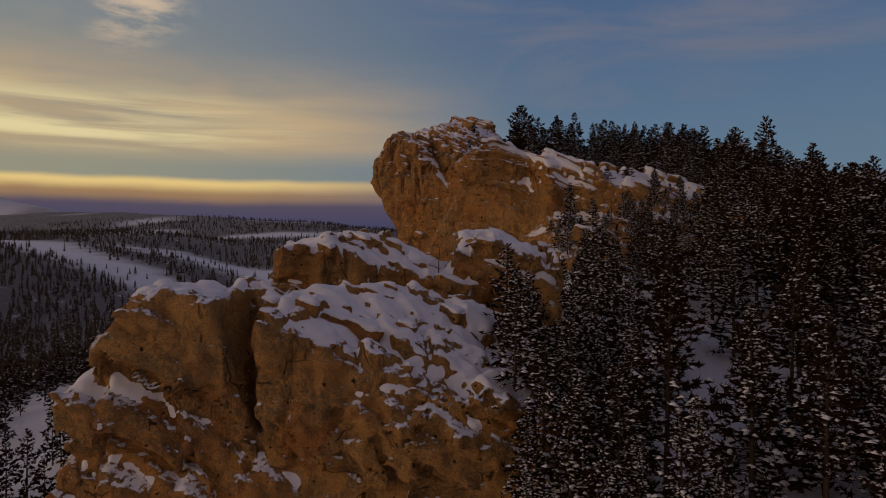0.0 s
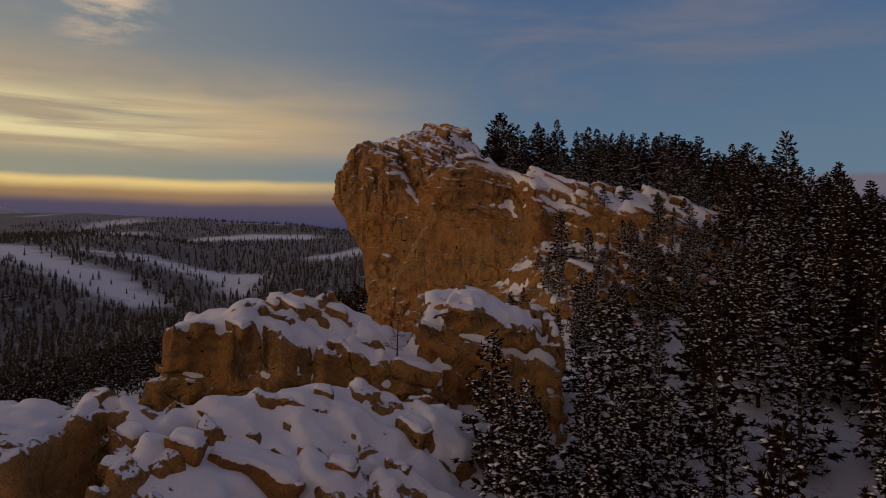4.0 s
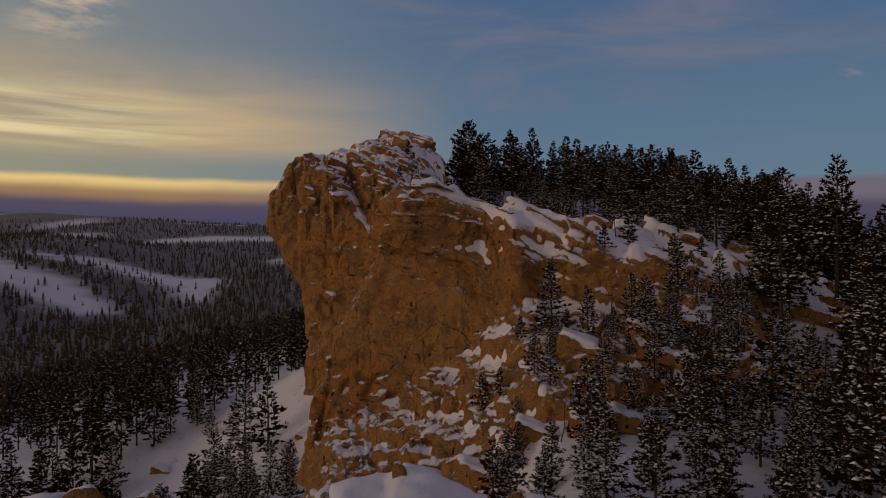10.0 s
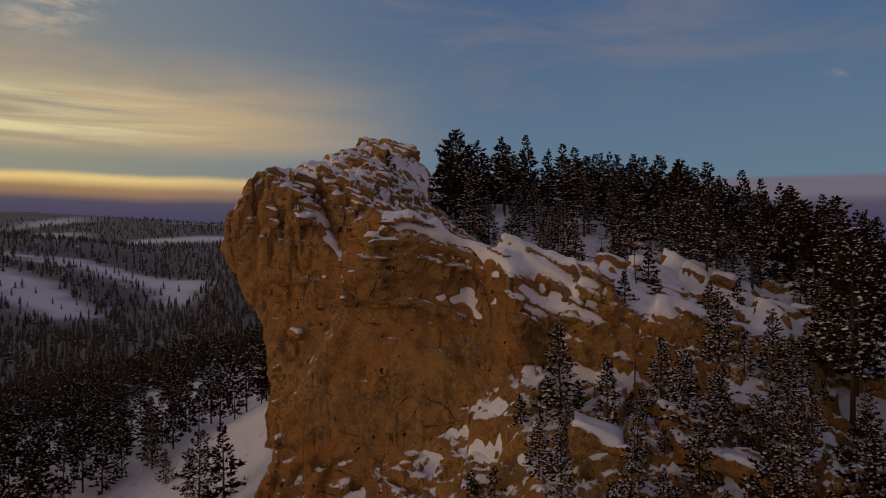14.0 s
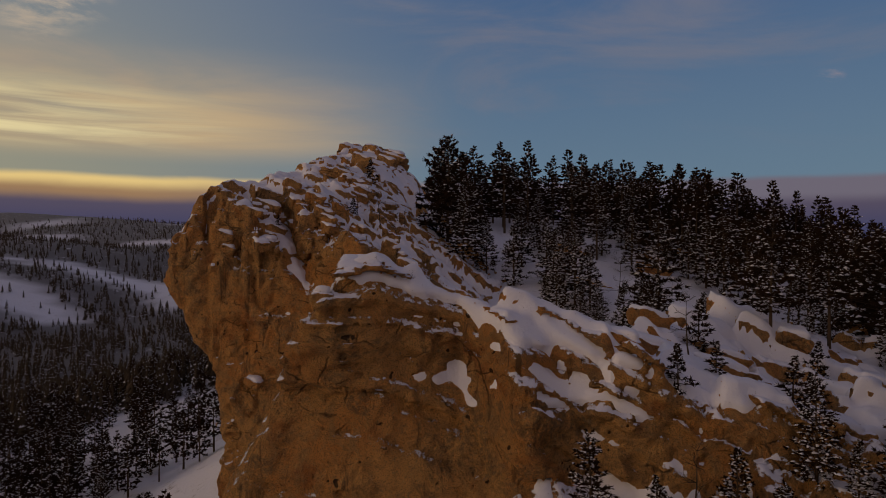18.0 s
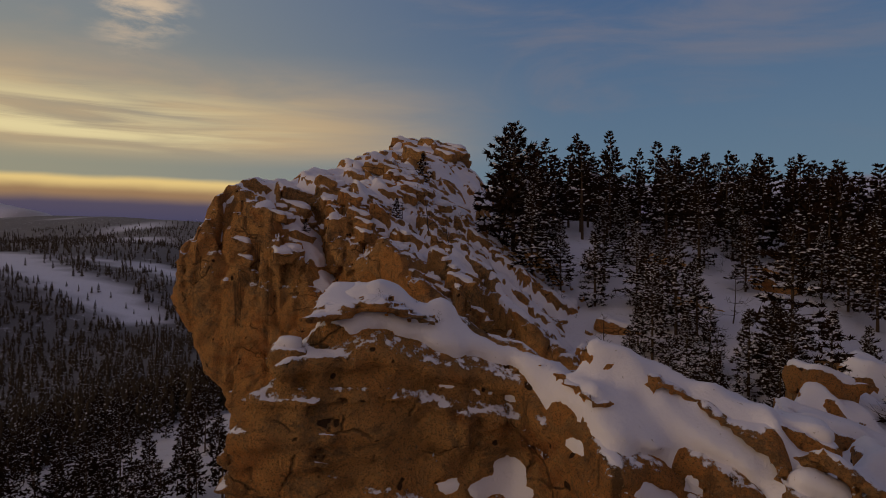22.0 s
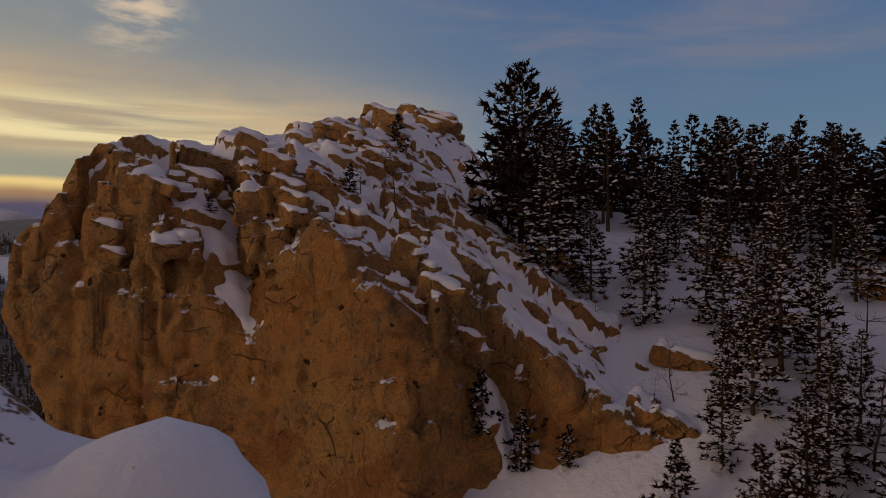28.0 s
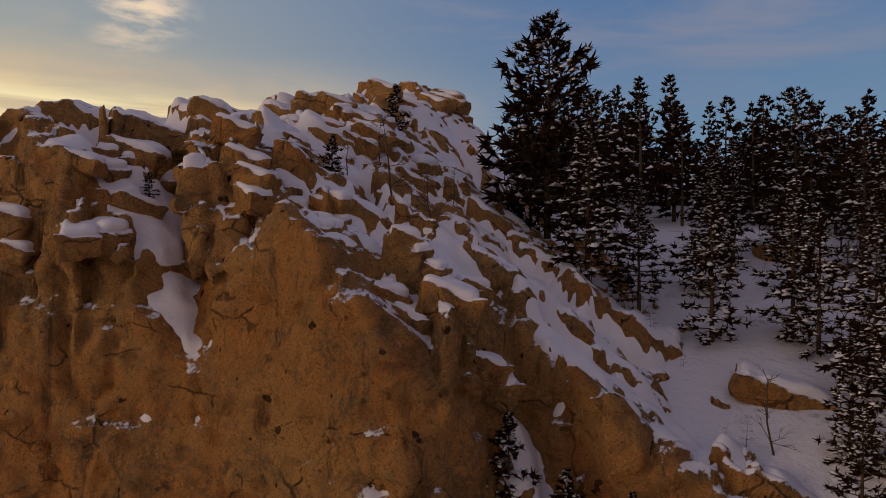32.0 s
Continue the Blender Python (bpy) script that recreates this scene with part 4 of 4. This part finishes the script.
BARE = [bare_thing(i + 1, h, "leafless gnarled shrub or little tree in the snow") for i, h in enumerate((5.5, 4.5, 3.6, 6.5))]
first = set()
for k, x, y, s in ((0, 11.0, 176.5, 1.0), (1, 13.4, 177.5, 0.9), (2, 7.5, 181, 0.9), (2, 9.0, 188, 1.0), (1, 14.5, 184, 0.9), (3, 33.0, 185, 1.0), (3, 42, 183, 1.0), (0, 45, 172, 1.1), (1, 30, 168, 1.0),
                   (0, 33, 158, 1.0), (3, 38, 160, 1.0), (2, 25, 157, 1.0), (0, 48, 165, 1.2), (1, 40, 150, 1.1), (0, 52, 150, 1.2), (3, 55, 155, 1.1), (3, 50, 140, 1.1), (1, 30, 119, 1.0), (0, 33, 126, 0.9),
                   (0, -0.5, 69.0, 0.9), (1, 2.2, 67.5, 0.8), (3, 58, 143, 1.2), (3, 62, 148, 1.1), (0, 47, 148, 1.2), (1, 20, 104, 1.0), (2, 26, 100, 1.0), (3, 40, 196, 1.0), (3, 52, 200, 1.0), (2, 6.5, 126.8, 0.5)) + tuple((random.randrange(3), random.uniform(10, 14), random.uniform(125.5, 128.5), random.uniform(0.07, 0.14)) for _ in range(14)) + tuple(
                  (random.randrange(3), random.uniform(26, 56), random.uniform(140, 196), random.uniform(0.15, 0.5)) for _ in range(40)):
    m = pose(x, y, surface(x, y) - 0.1, 0, 0, random.uniform(0, 360)) @ Matrix.Scale(s, 4)
    if k in first:
        copy_thing(BARE[k], m).scale = (s,) * 3
    else:
        first.add(k)
        BARE[k].matrix_basis = m

# ---- woods farther off, joined ----
def join_copies(name, kinds, places, mats, label):
    """Many simple trees in one mesh a material."""
    root = tagged(new(name), label, "woods", kind="stuff")
    rots = np.random.default_rng(3)
    for part, mat in enumerate(mats):
        V, F, n = [], [], 0
        for i, (x, y, z, s) in enumerate(places):
            v, f = kinds[i % len(kinds)][part]
            if not len(v):
                continue
            a = (i * 2.39996) % 6.283
            c, d = math.cos(a), math.sin(a)
            w = v * (s * (0.85 + 0.3 * ((i * 0.618) % 1)), s * (0.85 + 0.3 * ((i * 0.618) % 1)), s)
            V.append(np.stack([w[:, 0] * c - w[:, 1] * d + x, w[:, 0] * d + w[:, 1] * c + y, w[:, 2] + z], 1))
            F.append(f + n)
            n += len(v)
        o = new(("trunks", "crowns", "snow_loads")[part], mesh_of(name, np.concatenate(V), np.concatenate(F), mat, smooth=False))
        o.parent = root
    return root


# on the slope below the fin
for x, y in scatter(12, (28, 48), (88, 112), 3.4, lambda x, y: True) + scatter(16, (13, 34), (76, 92), 3.4, lambda x, y: True):
    plant(random.choice((0, 1, 1, 2, 4)), x, y, random.uniform(0.36, 0.52))
for x, y in scatter(30, (17, 48), (104, 118), 2.3, lambda x, y: True):
    plant(random.choice((4, 4, 6, 6, 1)), x, y, random.uniform(0.40, 0.62))

MID = [pine_parts(20 + i, 14.0 + 1.5 * (i % 3), 3.3 + 0.3 * (i % 3), 0.08 + 0.08 * (i % 4), 1.0, 3, 5, 0.22, 1.35, 0.36, False) for i in range(6)]
spots = list(LATER)
for x, y in scatter(170, (10, 150), (236, 320), 3.6, lambda x, y: x > 26):
    spots.append((x, y))
    PLACED.append((x, y))
for x, y in scatter(130, (60, 150), (50, 240), 4.2, lambda x, y: x > 75 or y > 200 or y < 110):
    spots.append((x, y))
    PLACED.append((x, y))
for x, y in scatter(380, (-190, -18), (70, 440), 4.4, lambda x, y: not patch(x, y) and clump(x, y, 20, 9) > -0.42 and x < -14 - 0.04 * (y - 90) and (y > 88 or x < -30)):
    spots.append((x, y))
    PLACED.append((x, y))
join_copies("pine_woods", MID, [(x, y, surface(x, y) - 0.3, random.uniform(0.75, 1.1) * (1.06 if y > 230 and x > 10 else 1.0)) for x, y in spots], (BARK, NEEDLE, SNOW), "dark snow-dusted pine woods on the slopes")

# across the valley
def far_pine(seed):
    """A slight pine for the far slopes: a stem, ragged skirts of boughs and some snow."""
    r = random.Random(seed)
    tv, tf, cv, cf, sv, sf = [], [], [], [], [], []
    tube((0, 0, -1), (0, 0, 11.5), 0.22, 0.04, 3, tv, tf)
    for k in range(5):
        z, rad = 1.6 + 2.35 * k, 3.1 * (1 - k / 5.6) ** 0.9
        for i in range(6):
            a = i * 1.0472 + k * 0.7 + r.uniform(-0.3, 0.3)
            q, g = rad * r.uniform(0.7, 1.25), r.uniform(-0.5, 0.4)
            p = np.array((math.cos(a) * q, math.sin(a) * q, z + g))
            e = np.array((math.cos(a + 0.75) * q * 0.8, math.sin(a + 0.75) * q * 0.8, z + g + 0.3))
            n = len(cv)
            cv.extend((p, e, np.array((0.0, 0.0, z + 3.0))))
            cf.append((n, n + 1, n + 2))
            if r.random() < 0.30:
                n = len(sv)
                sv.extend((p * 0.98 + (0, 0, 0.3), e * 0.98 + (0, 0, 0.3), p * 0.5 + e * 0.2 + (0, 0, z * 0.3 + 0.9)))
                sf.append((n, n + 1, n + 2))
    return [(np.array(v), np.array(f)) for v, f in ((tv, tf), (cv, cf), (sv, sf))]


FAR = [far_pine(40 + i) for i in range(7)]
R = np.random.default_rng(11)
n = 40000
ang, dist = R.uniform(-0.74, 0.10, n), 300 * (2900 / 300) ** R.random(n)
fx, fy = np.sin(ang) * dist, np.cos(ang) * dist
keep = (R.random(n) > 0.93 * glades(fx, fy)) & (R.random(n) < np.clip(dist / 1100, 0.45, 1)) & (np.hypot(fx - 30, fy - 180) > 200)
fx, fy = fx[keep][:12000], fy[keep][:12000]
fz = land(fx, fy) - 0.5
join_copies("distant_pine_forest", FAR, list(zip(fx, fy, fz, R.uniform(0.6, 1.15, len(fx)))), (BARK, FAR_NEEDLE, SNOW), "dark pine forest with snowy glades across the valley")
print("trees", len(PLACED), len(fx))
